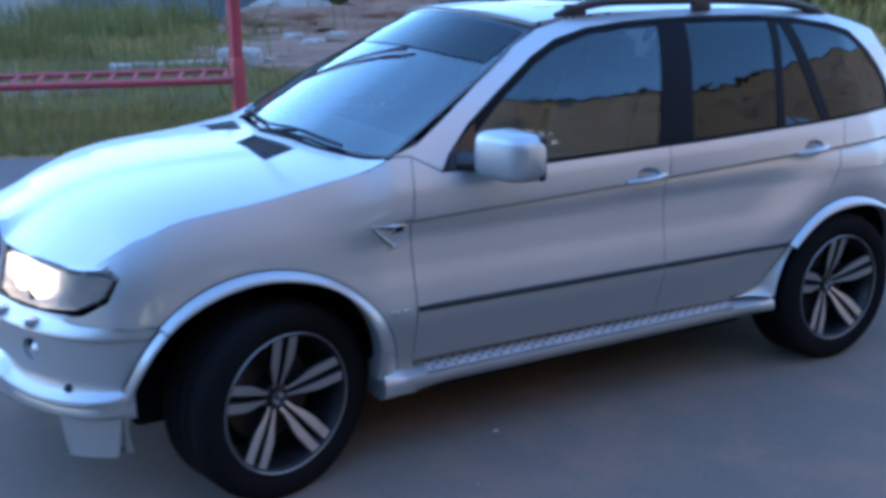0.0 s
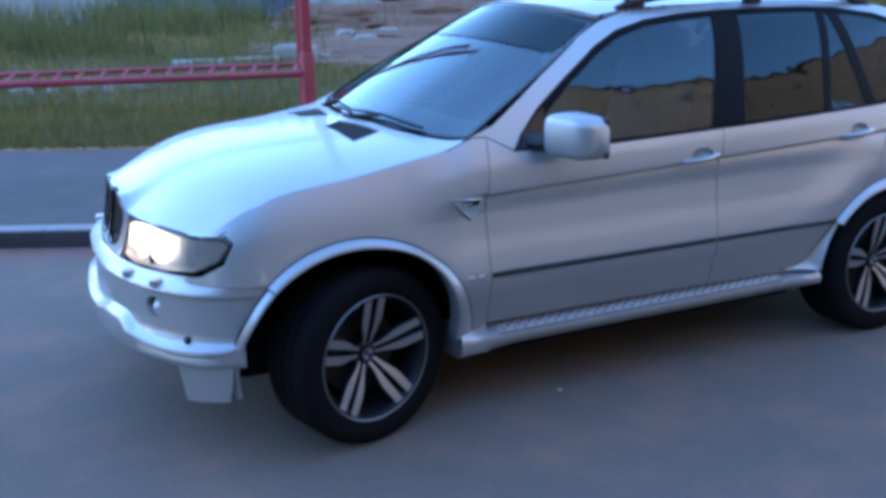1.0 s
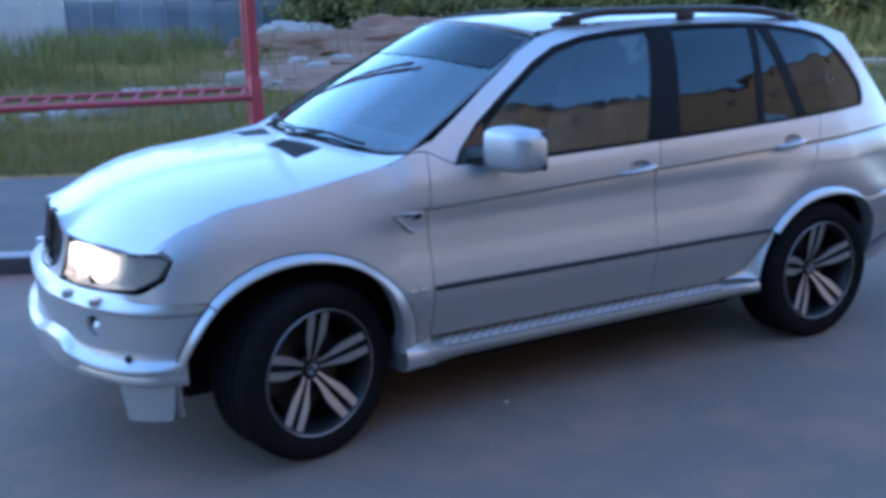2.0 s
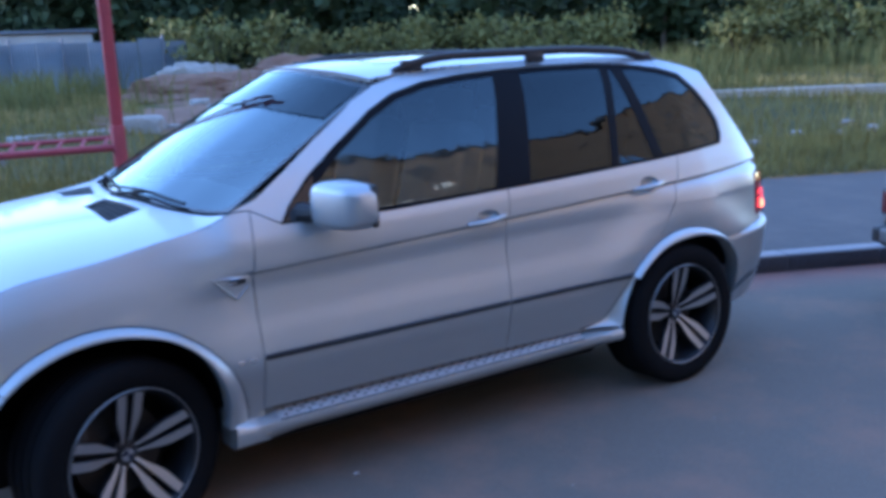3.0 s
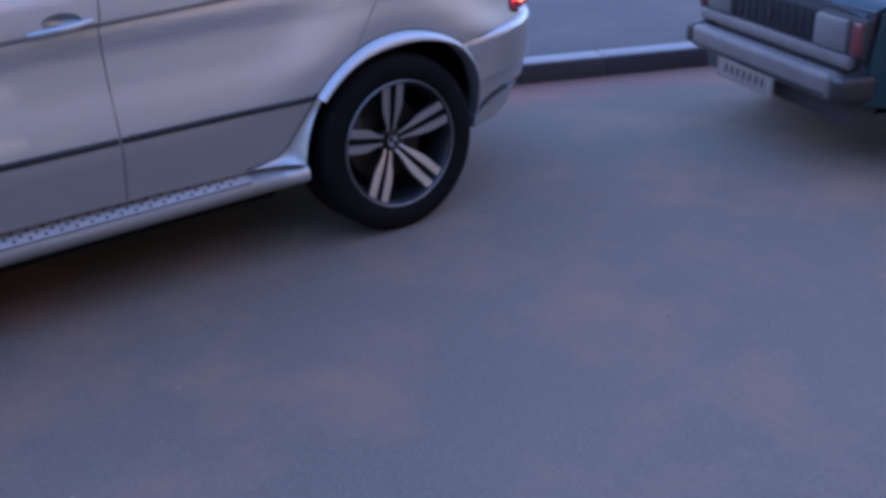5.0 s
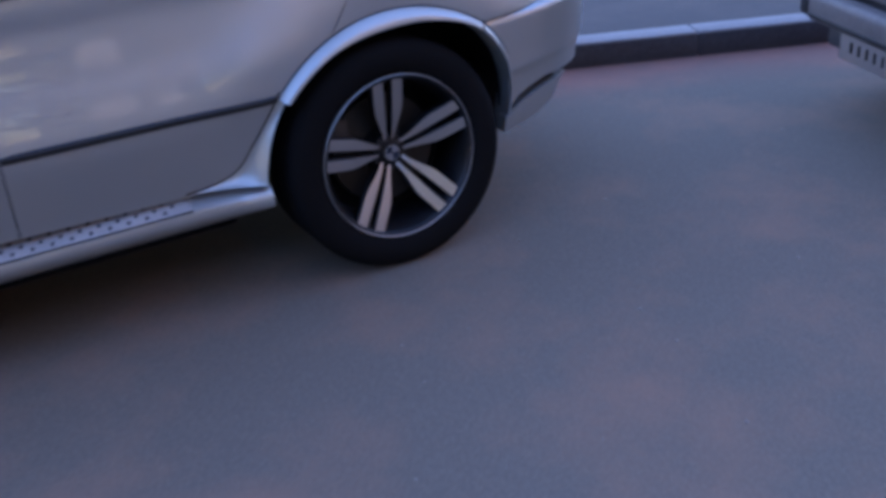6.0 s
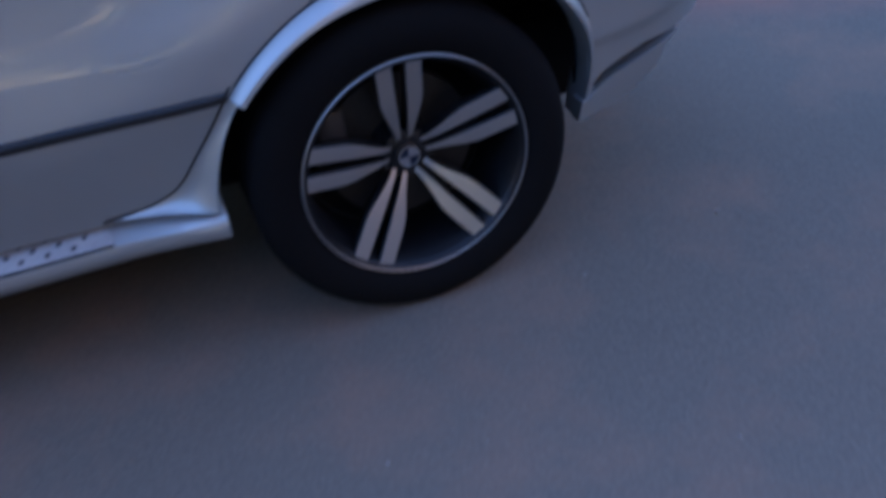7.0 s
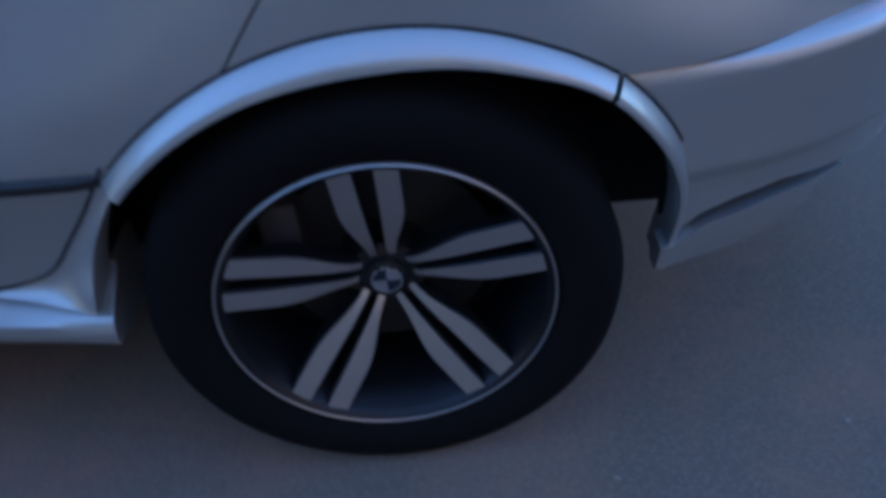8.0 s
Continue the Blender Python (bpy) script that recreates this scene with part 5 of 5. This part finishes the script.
def blade_field(name, n, place, height, width, material, label, lean=0.35):
    """Many single blades, each a bent tapering strip."""
    sd = place(n)
    keep = rng.uniform(0, 1, len(sd)) < 0.06
    sd = sd[[bool(k) or not bare(*K(s, d)[:2]) for k, (s, d) in zip(keep, sd)]]
    n = len(sd)
    z = np.array([land_z(s, d) for s, d in sd])
    base = np.array([K(s, d)[:] for s, d in sd])
    base[:, 2] = z - 0.02
    h = height(sd) * rng.uniform(0.55, 1.25, n)
    a, b = rng.uniform(0, 2 * np.pi, n), rng.uniform(0, 2 * np.pi, n)
    w = width * rng.uniform(0.6, 1.4, n) * (0.6 + 0.05 * np.hypot(sd[:, 0], sd[:, 1]))
    side = np.stack([np.cos(a), np.sin(a), 0 * a], 1) * w[:, None] / 2
    bend = np.stack([np.cos(b), np.sin(b), 0 * b], 1) * (h * rng.uniform(0.05, lean, n))[:, None]
    up = np.stack([0 * h, 0 * h, h], 1)
    v = np.stack([base - side, base + side, base + up * 0.55 + bend * 0.35 + side * 0.8, base + up * 0.55 + bend * 0.35 - side * 0.8, base + up + bend], 1)
    me = bpy.data.meshes.new(name)
    idx = np.arange(n)[:, None] * 5
    faces = (idx + np.array([[0, 1, 2, 3]])).tolist() + (idx + np.array([[3, 2, 4]])).tolist()
    me.from_pydata(v.reshape(-1, 3).tolist(), [], faces)
    return tagged(link_mesh(name, me, material), label, "grass", kind="stuff")


def spread(s0, s1, d0, d1, power=1.0):
    def f(n):
        return np.stack([rng.uniform(s0, s1, n), d0 + (d1 - d0) * rng.uniform(0, 1, n) ** power], 1)
    return f


def patches(s0, s1, d0, d1, scale, cut):
    def f(n):
        p = np.stack([rng.uniform(s0, s1, n), rng.uniform(d0, d1, n)], 1)
        k = [noise.noise(Vector((s * scale, d * scale, 3.0))) > cut for s, d in p]
        return p[k]
    return f


flat = lambda h: (lambda sd: np.full(len(sd), h))
blade_field("verge_grass", 40000, spread(-14, 16, LAWN_D + 0.02, LAWN_D + 3.5, 1.2), flat(0.16), 0.011, GRASS, "short green verge grass along the pavement")
blade_field("meadow_grass", 80000, spread(-22, 34, LAWN_D + 1.0, 34, 1.3), flat(0.26), 0.013, GRASS, "rough green meadow grass")
blade_field("dry_grass", 22000, patches(-20, 34, LAWN_D + 0.3, 34, 0.22, 0.02), flat(0.34), 0.010, STRAW, "patches of dry straw-coloured grass")
blade_field("tall_weeds", 30000, patches(-24, 40, 17, 34, 0.16, 0.02), flat(1.1), 0.020, WEED, "tall green weeds in patches", 0.5)


def leaf_crown(name, n, centre, size, leaf, material, parent, clumps=16):
    """Many small leaves gathered in clumps, with gaps between them."""
    cs = rng.normal(0, 1, (clumps, 3))
    cs /= np.maximum(1.0, np.linalg.norm(cs, axis=1))[:, None]
    cs *= rng.uniform(0.35, 1.0, (clumps, 1))
    pick = rng.integers(0, clumps, n)
    p = (cs[pick] + rng.normal(0, 0.20, (n, 3))) * np.array(size) + np.array(centre)
    a = rng.normal(0, 1, (n, 3))
    a /= np.linalg.norm(a, axis=1)[:, None]
    b = np.cross(a, rng.normal(0, 1, (n, 3)))
    b /= np.linalg.norm(b, axis=1)[:, None]
    l = leaf * rng.uniform(0.6, 1.5, (n, 1))
    v = np.stack([p - a * l, p + b * l * 0.5, p + a * l, p - b * l * 0.5], 1)
    me = bpy.data.meshes.new(name)
    me.from_pydata(v.reshape(-1, 3).tolist(), [], (np.arange(n)[:, None] * 4 + np.arange(4)[None]).tolist())
    return link_mesh(name, me, material, parent)


def build_tree(s, d, h, label, group, leaves=1500, leaf=0.22, material=LEAF):
    z = land_z(s, d) if d > LAWN_D else 0.0
    t = thing("tree", label, "tree", group, K(s, d, z))
    t.rotation_euler.z = rng.uniform(0, 6.28)
    r = 0.018 * h
    tr = tube_bm([(0, 0, -0.2), (0.05 * r, 0, h * 0.2), (0.4 * r, 0.3 * r, h * 0.45), (0.2 * r, -0.5 * r, h * 0.75)], [r * 1.3, r, r * 0.75, r * 0.3], 8)
    for k in range(5):
        a = k * 1.26 + rng.uniform(0, 0.6)
        z0 = h * (0.3 + 0.08 * k)
        tube_bm([(0, 0, z0), (math.cos(a) * h * 0.12, math.sin(a) * h * 0.12, z0 + h * 0.10), (math.cos(a) * h * 0.22, math.sin(a) * h * 0.22, z0 + h * 0.22)], [r * 0.5, r * 0.35, r * 0.12], 6, bm=tr)
    part("trunk", tr, BARK, t)
    leaf_crown("crown", leaves, (0, 0, h * 0.54), (h * 0.30, h * 0.30, h * 0.44), leaf, material, t)
    return t


for i in range(34):
    s = -16 + i * 2.6 + rng.uniform(-1, 1)
    build_tree(s, 52 + 7 * math.sin(i * 1.7) + rng.uniform(-2, 2), rng.uniform(7.5, 9.5), "dark green broad-leaved tree at the edge of the waste ground", "far trees", 1300, 0.42)
for i in range(30):
    build_tree(-44 + i * 3.4 + rng.uniform(-1, 1), 62 + rng.uniform(-2, 2), rng.uniform(10, 12.5), "tall dark tree behind the waste ground", "far trees", 1300, 0.6)
for i in range(52):
    s = (-4 + i * 2.1 if i < 22 else -14 + (i - 22) * 2.4) + rng.uniform(-0.6, 0.6)
    d = (((39 if s < 16 else 30) + rng.uniform(-3, 3)) if i < 22 else 47 + rng.uniform(-2, 2))
    h = rng.uniform(2.2, 3.6) if i < 22 else rng.uniform(4.0, 5.5)
    b = thing("bush", "dense dark green bush on the waste ground", "bush", "bushes", K(s, d, land_z(s, d)))
    st = tube_bm([(0, 0, -0.1), (0.05, 0.02, h * 0.4), (0.1, 0.1, h * 0.7)], [0.06, 0.04, 0.015], 6)
    for k in range(4):
        tube_bm([(0, 0, 0.1), (0.4 * math.cos(k * 1.6), 0.4 * math.sin(k * 1.6), h * 0.35), (0.8 * math.cos(k * 1.6), 0.8 * math.sin(k * 1.6), h * 0.6)], [0.04, 0.03, 0.012], 5, bm=st)
    part("stem", st, BARK, b)
    leaf_crown("foliage", 1100, (0, 0, h * 0.45), (h * 0.55, h * 0.55, h * 0.42), 0.13 if i < 22 else 0.26, WEED if i < 22 else LEAF, b, 12)

# fence of blue-grey sheets, pale walls beside it
SHEET = mat("blue_grey_sheet", (0.22, 0.265, 0.31), rough=0.6, vary=0.2, scale=0.8, fine=14, bump=0.2, random=0.15)
PALE = mat("pale_panel", (0.31, 0.295, 0.275), rough=0.85, vary=0.2, scale=0.8, fine=12, bump=0.3, random=0.12)
POST_STEEL = mat("grey_steel_post", (0.12, 0.13, 0.15), rough=0.6, vary=0.2)
fence = thing("sheet_fence", "weathered blue-grey metal sheet fence behind weeds", "fence")
FX0, FY0, FX1, FY1 = 3.6, 37.5, 12.2, 35.5
run = Vector((FX1 - FX0, FY1 - FY0, 0))
ang = math.atan2(run.y, run.x)
nsheet = 9
for i in range(nsheet):
    c = Vector((FX0, FY0, 0)) + run * ((i + 0.5) / nsheet)
    w = run.length / nsheet - 0.03
    b = bmesh.new()
    outline = []
    for k in range(17):
        outline.append((-w / 2 + w * k / 16, 0.02 * (1 if k % 2 else -1)))
    lo = [b.verts.new((x, y, 0.0)) for x, y in outline]
    hi = [b.verts.new((x, y, 2.15)) for x, y in outline]
    for k in range(16):
        b.faces.new((lo[k], lo[k + 1], hi[k + 1], hi[k]))
    bmesh.ops.solidify(b, geom=b.faces[:], thickness=0.012)
    bmesh.ops.transform(b, matrix=Matrix.Translation((c.x, c.y, 0.25 + rng.uniform(-0.08, 0.08))) @ Matrix.Rotation(ang, 4, "Z"), verts=b.verts[:])
    part("fence_sheet", b, SHEET, fence, smooth=False)
    if i % 2 == 0:
        q = Vector((FX0, FY0, 0)) + run * (i / nsheet)
        part("fence_post", box_bm((q.x, q.y - 0.08, 1.35), (0.10, 0.10, 2.5), 0.01), POST_STEEL, fence)
wall = thing("concrete_fence", "pale concrete panel wall on waste ground", "fence")
for i in range(6):
    x = -9.4 + 2.15 * i
    part("wall_panel", box_bm((x, 33.0 + 0.25 * i, 1.15), (2.1, 0.14, 2.2), 0.02), PALE, wall)
    part("wall_post", box_bm((x + 1.07, 33.1 + 0.25 * i, 1.25), (0.12, 0.2, 2.5), 0.02), PALE, wall)
shed = thing("site_hut", "grey site hut with flat roof behind the fence", "hut")
part("hut_wall", box_bm((3.5, 46, 1.7), (14, 3.0, 2.6), 0.04), PALE, shed)
part("hut_roof", box_bm((3.5, 46, 3.08), (14.4, 3.4, 0.14), 0.03), POST_STEEL, shed)

# earth heaps and broken concrete
EARTH = mat("brown_earth", (0.20, 0.115, 0.08), spec=0.1, rough=0.95, vary=0.4, scale=0.7, fine=9, bump=0.8)
RUBBLE = mat("pale_rubble", (0.27, 0.245, 0.215), rough=0.9, vary=0.25, scale=2, fine=20, bump=0.6)


def heap(x, y, rx, ry, h, material, label):
    b = bmesh.new()
    bmesh.ops.create_icosphere(b, subdivisions=5, radius=1.0)
    for v in b.verts:
        k = 1 + 0.30 * noise.noise(v.co * 2.1 + Vector((x, y, 0))) + 0.14 * noise.noise(v.co * 6.0 + Vector((y, x, 2))) + 0.05 * noise.noise(v.co * 15)
        zz = abs(v.co.z) ** 1.25 * (1 if v.co.z > 0 else -0.1)
        v.co = Vector((v.co.x * rx * k, v.co.y * ry * k, zz * h * k))
    bmesh.ops.translate(b, vec=(x, y, 0.12), verts=b.verts[:])
    return tagged(part("earth_mound", b, material), label, "heap")


heap(12.6, 27.5, 5.6, 2.8, 1.05, EARTH, "heap of brown earth on the waste ground")
heap(15.8, 31.0, 4.0, 2.5, 1.35, EARTH, "heap of brown earth on the waste ground")
heap(12.0, 33.5, 2.2, 1.6, 1.30, RUBBLE, "heap of pale sand and rubble")
heap(8.2, 19.5, 4.2, 6.5, 0.22, EARTH, "low spread of bare brown earth")
heap(13.0, 25.0, 7.0, 8.0, 0.30, EARTH, "low spread of bare brown earth")


def rock(x, y, r, name="concrete_block", label="broken pale concrete block lying in grass"):
    b = bmesh.new()
    bmesh.ops.create_icosphere(b, subdivisions=3, radius=1.0)
    q = Vector((x * 3.1, y * 1.7, 0))
    for v in b.verts:
        k = 1 + 0.28 * noise.noise(v.co * 1.6 + q) + 0.1 * noise.noise(v.co * 4.5 + q)
        c = v.co * k
        v.co = Vector((max(-0.8, min(0.8, c.x)) * r * 1.35, max(-0.75, min(0.75, c.y)) * r, max(-0.7, min(0.7, c.z)) * r * 0.8))
    bmesh.ops.rotate(b, cent=(0, 0, 0), matrix=Matrix.Rotation(x * 2.3 + y, 3, "Z"), verts=b.verts[:])
    bmesh.ops.translate(b, vec=(x, y, 0.12 + r * 0.35), verts=b.verts[:])
    return tagged(part(name, b, RUBBLE), label, "rubble", "broken blocks")


for i in range(26):
    rock(7.5 + rng.uniform(0, 8), 20 + rng.uniform(0, 11), rng.uniform(0.10, 0.42))
for i in range(9):
    rock(2.2 + 0.42 * i, 15.6 + 0.12 * i + rng.uniform(-0.1, 0.1), rng.uniform(0.12, 0.24))
rock(4.9, 16.4, 0.42)
for i in range(6):
    rock(-0.9 + 0.45 * i, 12.3 + rng.uniform(-0.2, 0.2), rng.uniform(0.10, 0.2))
for i in range(7):
    rock(10.4 + 0.7 * i, 4.6 + 0.1 * i + rng.uniform(-0.4, 0.5), rng.uniform(0.06, 0.13))

# low pale concrete edging across the grass
BEAM = mat("weathered_beam", (0.40, 0.35, 0.28), rough=0.9, vary=0.25, scale=1.5, fine=20, bump=0.5, random=0.12)
edging = thing("concrete_edging", "row of pale weathered concrete beams lying in the grass", "edging")
for i in range(14):
    p = Vector((9.5, 15.1, 0)).lerp(Vector((28.5, 2.6, 0)), i / 13)
    d = (Vector((28.5, 2.6, 0)) - Vector((9.5, 15.1, 0)))
    part("beam", box_bm((p.x, p.y, 0.34), (d.length / 13 - 0.03, 0.30, 0.22 + rng.uniform(-0.02, 0.02)), 0.02, m=Matrix.Rotation(math.atan2(d.y, d.x) + rng.uniform(-0.015, 0.015), 4, "Z")), BEAM, edging)

# red barrier on the pavement
RED = mat("red_paint", (0.36, 0.045, 0.055), rough=0.5, vary=0.2, scale=3, fine=40, bump=0.15)
barrier = thing("boom_barrier", "faded red steel barrier with a ladder boom and tall posts", "barrier")
PX, PY = 1.21, 3.60
part("post", box_bm((PX, PY, 2.45), (0.078, 0.078, 4.7), 0.010), RED, barrier)
part("rear_post", box_bm((PX + 0.27, PY + 1.05, 2.45), (0.08, 0.08, 4.7), 0.010), RED, barrier)
part("post_sleeve", box_bm((PX, PY, 0.68), (0.10, 0.10, 1.10), 0.012), RED, barrier)
bdir = Vector((-0.982, 0.19, 0.0))
bn = Vector((0.19, 0.982, 0))
B0 = Vector((PX, PY, 1.055))
L = 6.4
part("boom_rail", tube_bm([B0 + bdir * 0.05, B0 + bdir * L], 0.030, 10), RED, barrier)
part("boom_rail", tube_bm([B0 + Vector((0, 0, 0.065)) + bn * 0.18 + bdir * 0.05, B0 + Vector((0, 0, 0.065)) + bn * 0.18 + bdir * L], 0.020, 8), RED, barrier)
for i in range(36):
    q = B0 + bdir * (0.12 + i * 0.175)
    part("rung", tube_bm([q + Vector((0, 0, 0.02)), q + bn * 0.18 + Vector((0.05, 0, 0.065))], 0.016, 6), RED, barrier)

# block of flats behind the camera, seen in the windows; added unseen trees
BRICK = mat("ochre_brick_wall", (0.34, 0.24, 0.17), rough=0.9, vary=0.2, scale=0.4, fine=6, bump=0.3)
PANE = mat("dark_window_pane", (0.16, 0.12, 0.09), rough=0.3, vary=0.1)
LIT = glow("lit_window", (1.0, 0.90, 0.7), 0.3, (0.4, 0.35, 0.3))
pane_box = None


def build_flats(m, length, floors, label):
    """A slab block: wall, roof and one pane for each window; its front looks to local +y."""
    global pane_box
    high = floors * 2.9 + 3.0
    flats = thing("apartment_building", label, "building")
    part("wall", box_bm((0, 0, 0), (length, 12, high)), BRICK, flats, smooth=False).matrix_local = m @ Matrix.Translation((0, -6, high / 2))
    part("roof", box_bm((0, 0, 0), (length + 0.8, 12.8, 0.5), 0.05), POST_STEEL, flats).matrix_local = m @ Matrix.Translation((0, -6, high + 0.25))
    bays = int(length / 4.2)
    for fl in range(floors):
        for i in range(bays):
            q = m @ Matrix.Translation((-bays * 2.1 + 2.1 + i * 4.2, 0.02, 1.9 + fl * 2.9))
            if pane_box is None:
                ob = part("window", box_bm((0, 0, 0), (1.1, 0.12, 1.2), 0.02), PANE, flats)
                pane_box = ob.data
            else:
                ob = link_mesh("window", pane_box, None, flats)
            ob.matrix_local = q
            if (i * 7 + fl * 5) % 17 == 0:
                lit = link_mesh("lit_window", pane_box.copy(), None, flats)
                lit.data.materials[0] = LIT
                lit.matrix_local = q @ Matrix.Translation((0, 0.03, 0))


build_flats(Matrix.Translation((49.5, -22.0, 0)) @ Matrix.Rotation(radians(8), 4, "Z"), 92.4, 10, "long ochre brick block of flats across the road")


def sky_block_tree(x, y, h, leaves=1800):
    p = Vector((x, y, 0))
    return build_tree(p.dot(ALONG), p.dot(ACROSS), h, "unseen dark tree added across the road to block the low sky", "street trees", leaves, 0.42)


# tree belt out of view, added to keep the low sun off the car
for i in range(26):
    a = radians(108 + 1.7 * i)
    r = 44 + 5 * (i % 2) + rng.uniform(-1, 1)
    build_tree(Vector((r * math.cos(a), r * math.sin(a), 0)).dot(ALONG), Vector((r * math.cos(a), r * math.sin(a), 0)).dot(ACROSS), rng.uniform(9, 11),
               "unseen dark tree added to keep the low sun off the car", "far trees", 1800, 0.5)
# out-of-view trees added to block low sky on the road side
for i in range(22):
    sky_block_tree(-27 + 1.3 * i + rng.uniform(-0.5, 0.5), -16.5 - 2.5 * (i % 2) + rng.uniform(-0.6, 0.6), rng.uniform(9.5, 12), 2200)
for i in range(7):
    sky_block_tree(-28 + rng.uniform(-1, 1), -13 + 4.0 * i + rng.uniform(-1, 1), rng.uniform(8, 10))

# kerb stones last
stone = None
for i in range(60):
    s = -16 + i * 0.75
    if stone is None:
        b = box_bm((0, 0, 0), (0.744, 0.16, KERB_H + 0.05), 0.012)
        ob = part("kerb_stone", b, KERB_TOP, kerb)
        stone = ob.data
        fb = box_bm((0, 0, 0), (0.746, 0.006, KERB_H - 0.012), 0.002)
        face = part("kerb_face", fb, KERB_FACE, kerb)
    else:
        ob = link_mesh("kerb_stone", stone, None, kerb)
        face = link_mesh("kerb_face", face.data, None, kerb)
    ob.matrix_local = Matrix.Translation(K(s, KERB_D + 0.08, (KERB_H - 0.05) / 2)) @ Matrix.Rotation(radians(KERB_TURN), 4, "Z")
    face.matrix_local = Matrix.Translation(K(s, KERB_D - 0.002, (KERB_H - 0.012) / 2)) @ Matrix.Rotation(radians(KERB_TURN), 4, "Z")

# grit and a paper scrap on the asphalt
GRIT = mat("pale_grit", (0.24, 0.205, 0.185), rough=0.9, vary=0.3, fine=40, random=0.3)
scrap = bmesh.new()
bmesh.ops.create_grid(scrap, x_segments=5, y_segments=4, size=0.5)
for v in scrap.verts:
    v.co = Vector((v.co.x * 0.020, v.co.y * 0.012, 0.004 + 0.004 * abs(noise.noise(v.co * 5))))
bmesh.ops.solidify(scrap, geom=scrap.faces[:], thickness=0.001)
bmesh.ops.translate(scrap, vec=(0.935, -0.90, 0.002), verts=scrap.verts[:])
tagged(part("paper_scrap", scrap, WHITE), "small crumpled white paper scrap on asphalt", "litter")
grit = bmesh.new()
for i in range(90):
    r = rng.uniform(0.002, 0.006)
    x, y = rng.uniform(-2.5, 6.5), rng.uniform(-3.4, -0.9)
    bmesh.ops.create_icosphere(grit, subdivisions=1, radius=r, matrix=Matrix.Translation((x, y, r * 0.4)) @ Matrix.Diagonal((rng.uniform(0.8, 1.6), 1, 0.7, 1)))
tagged(part("grit", grit, GRIT, smooth=False), "scattered pale grit on the asphalt", "grit", kind="stuff")
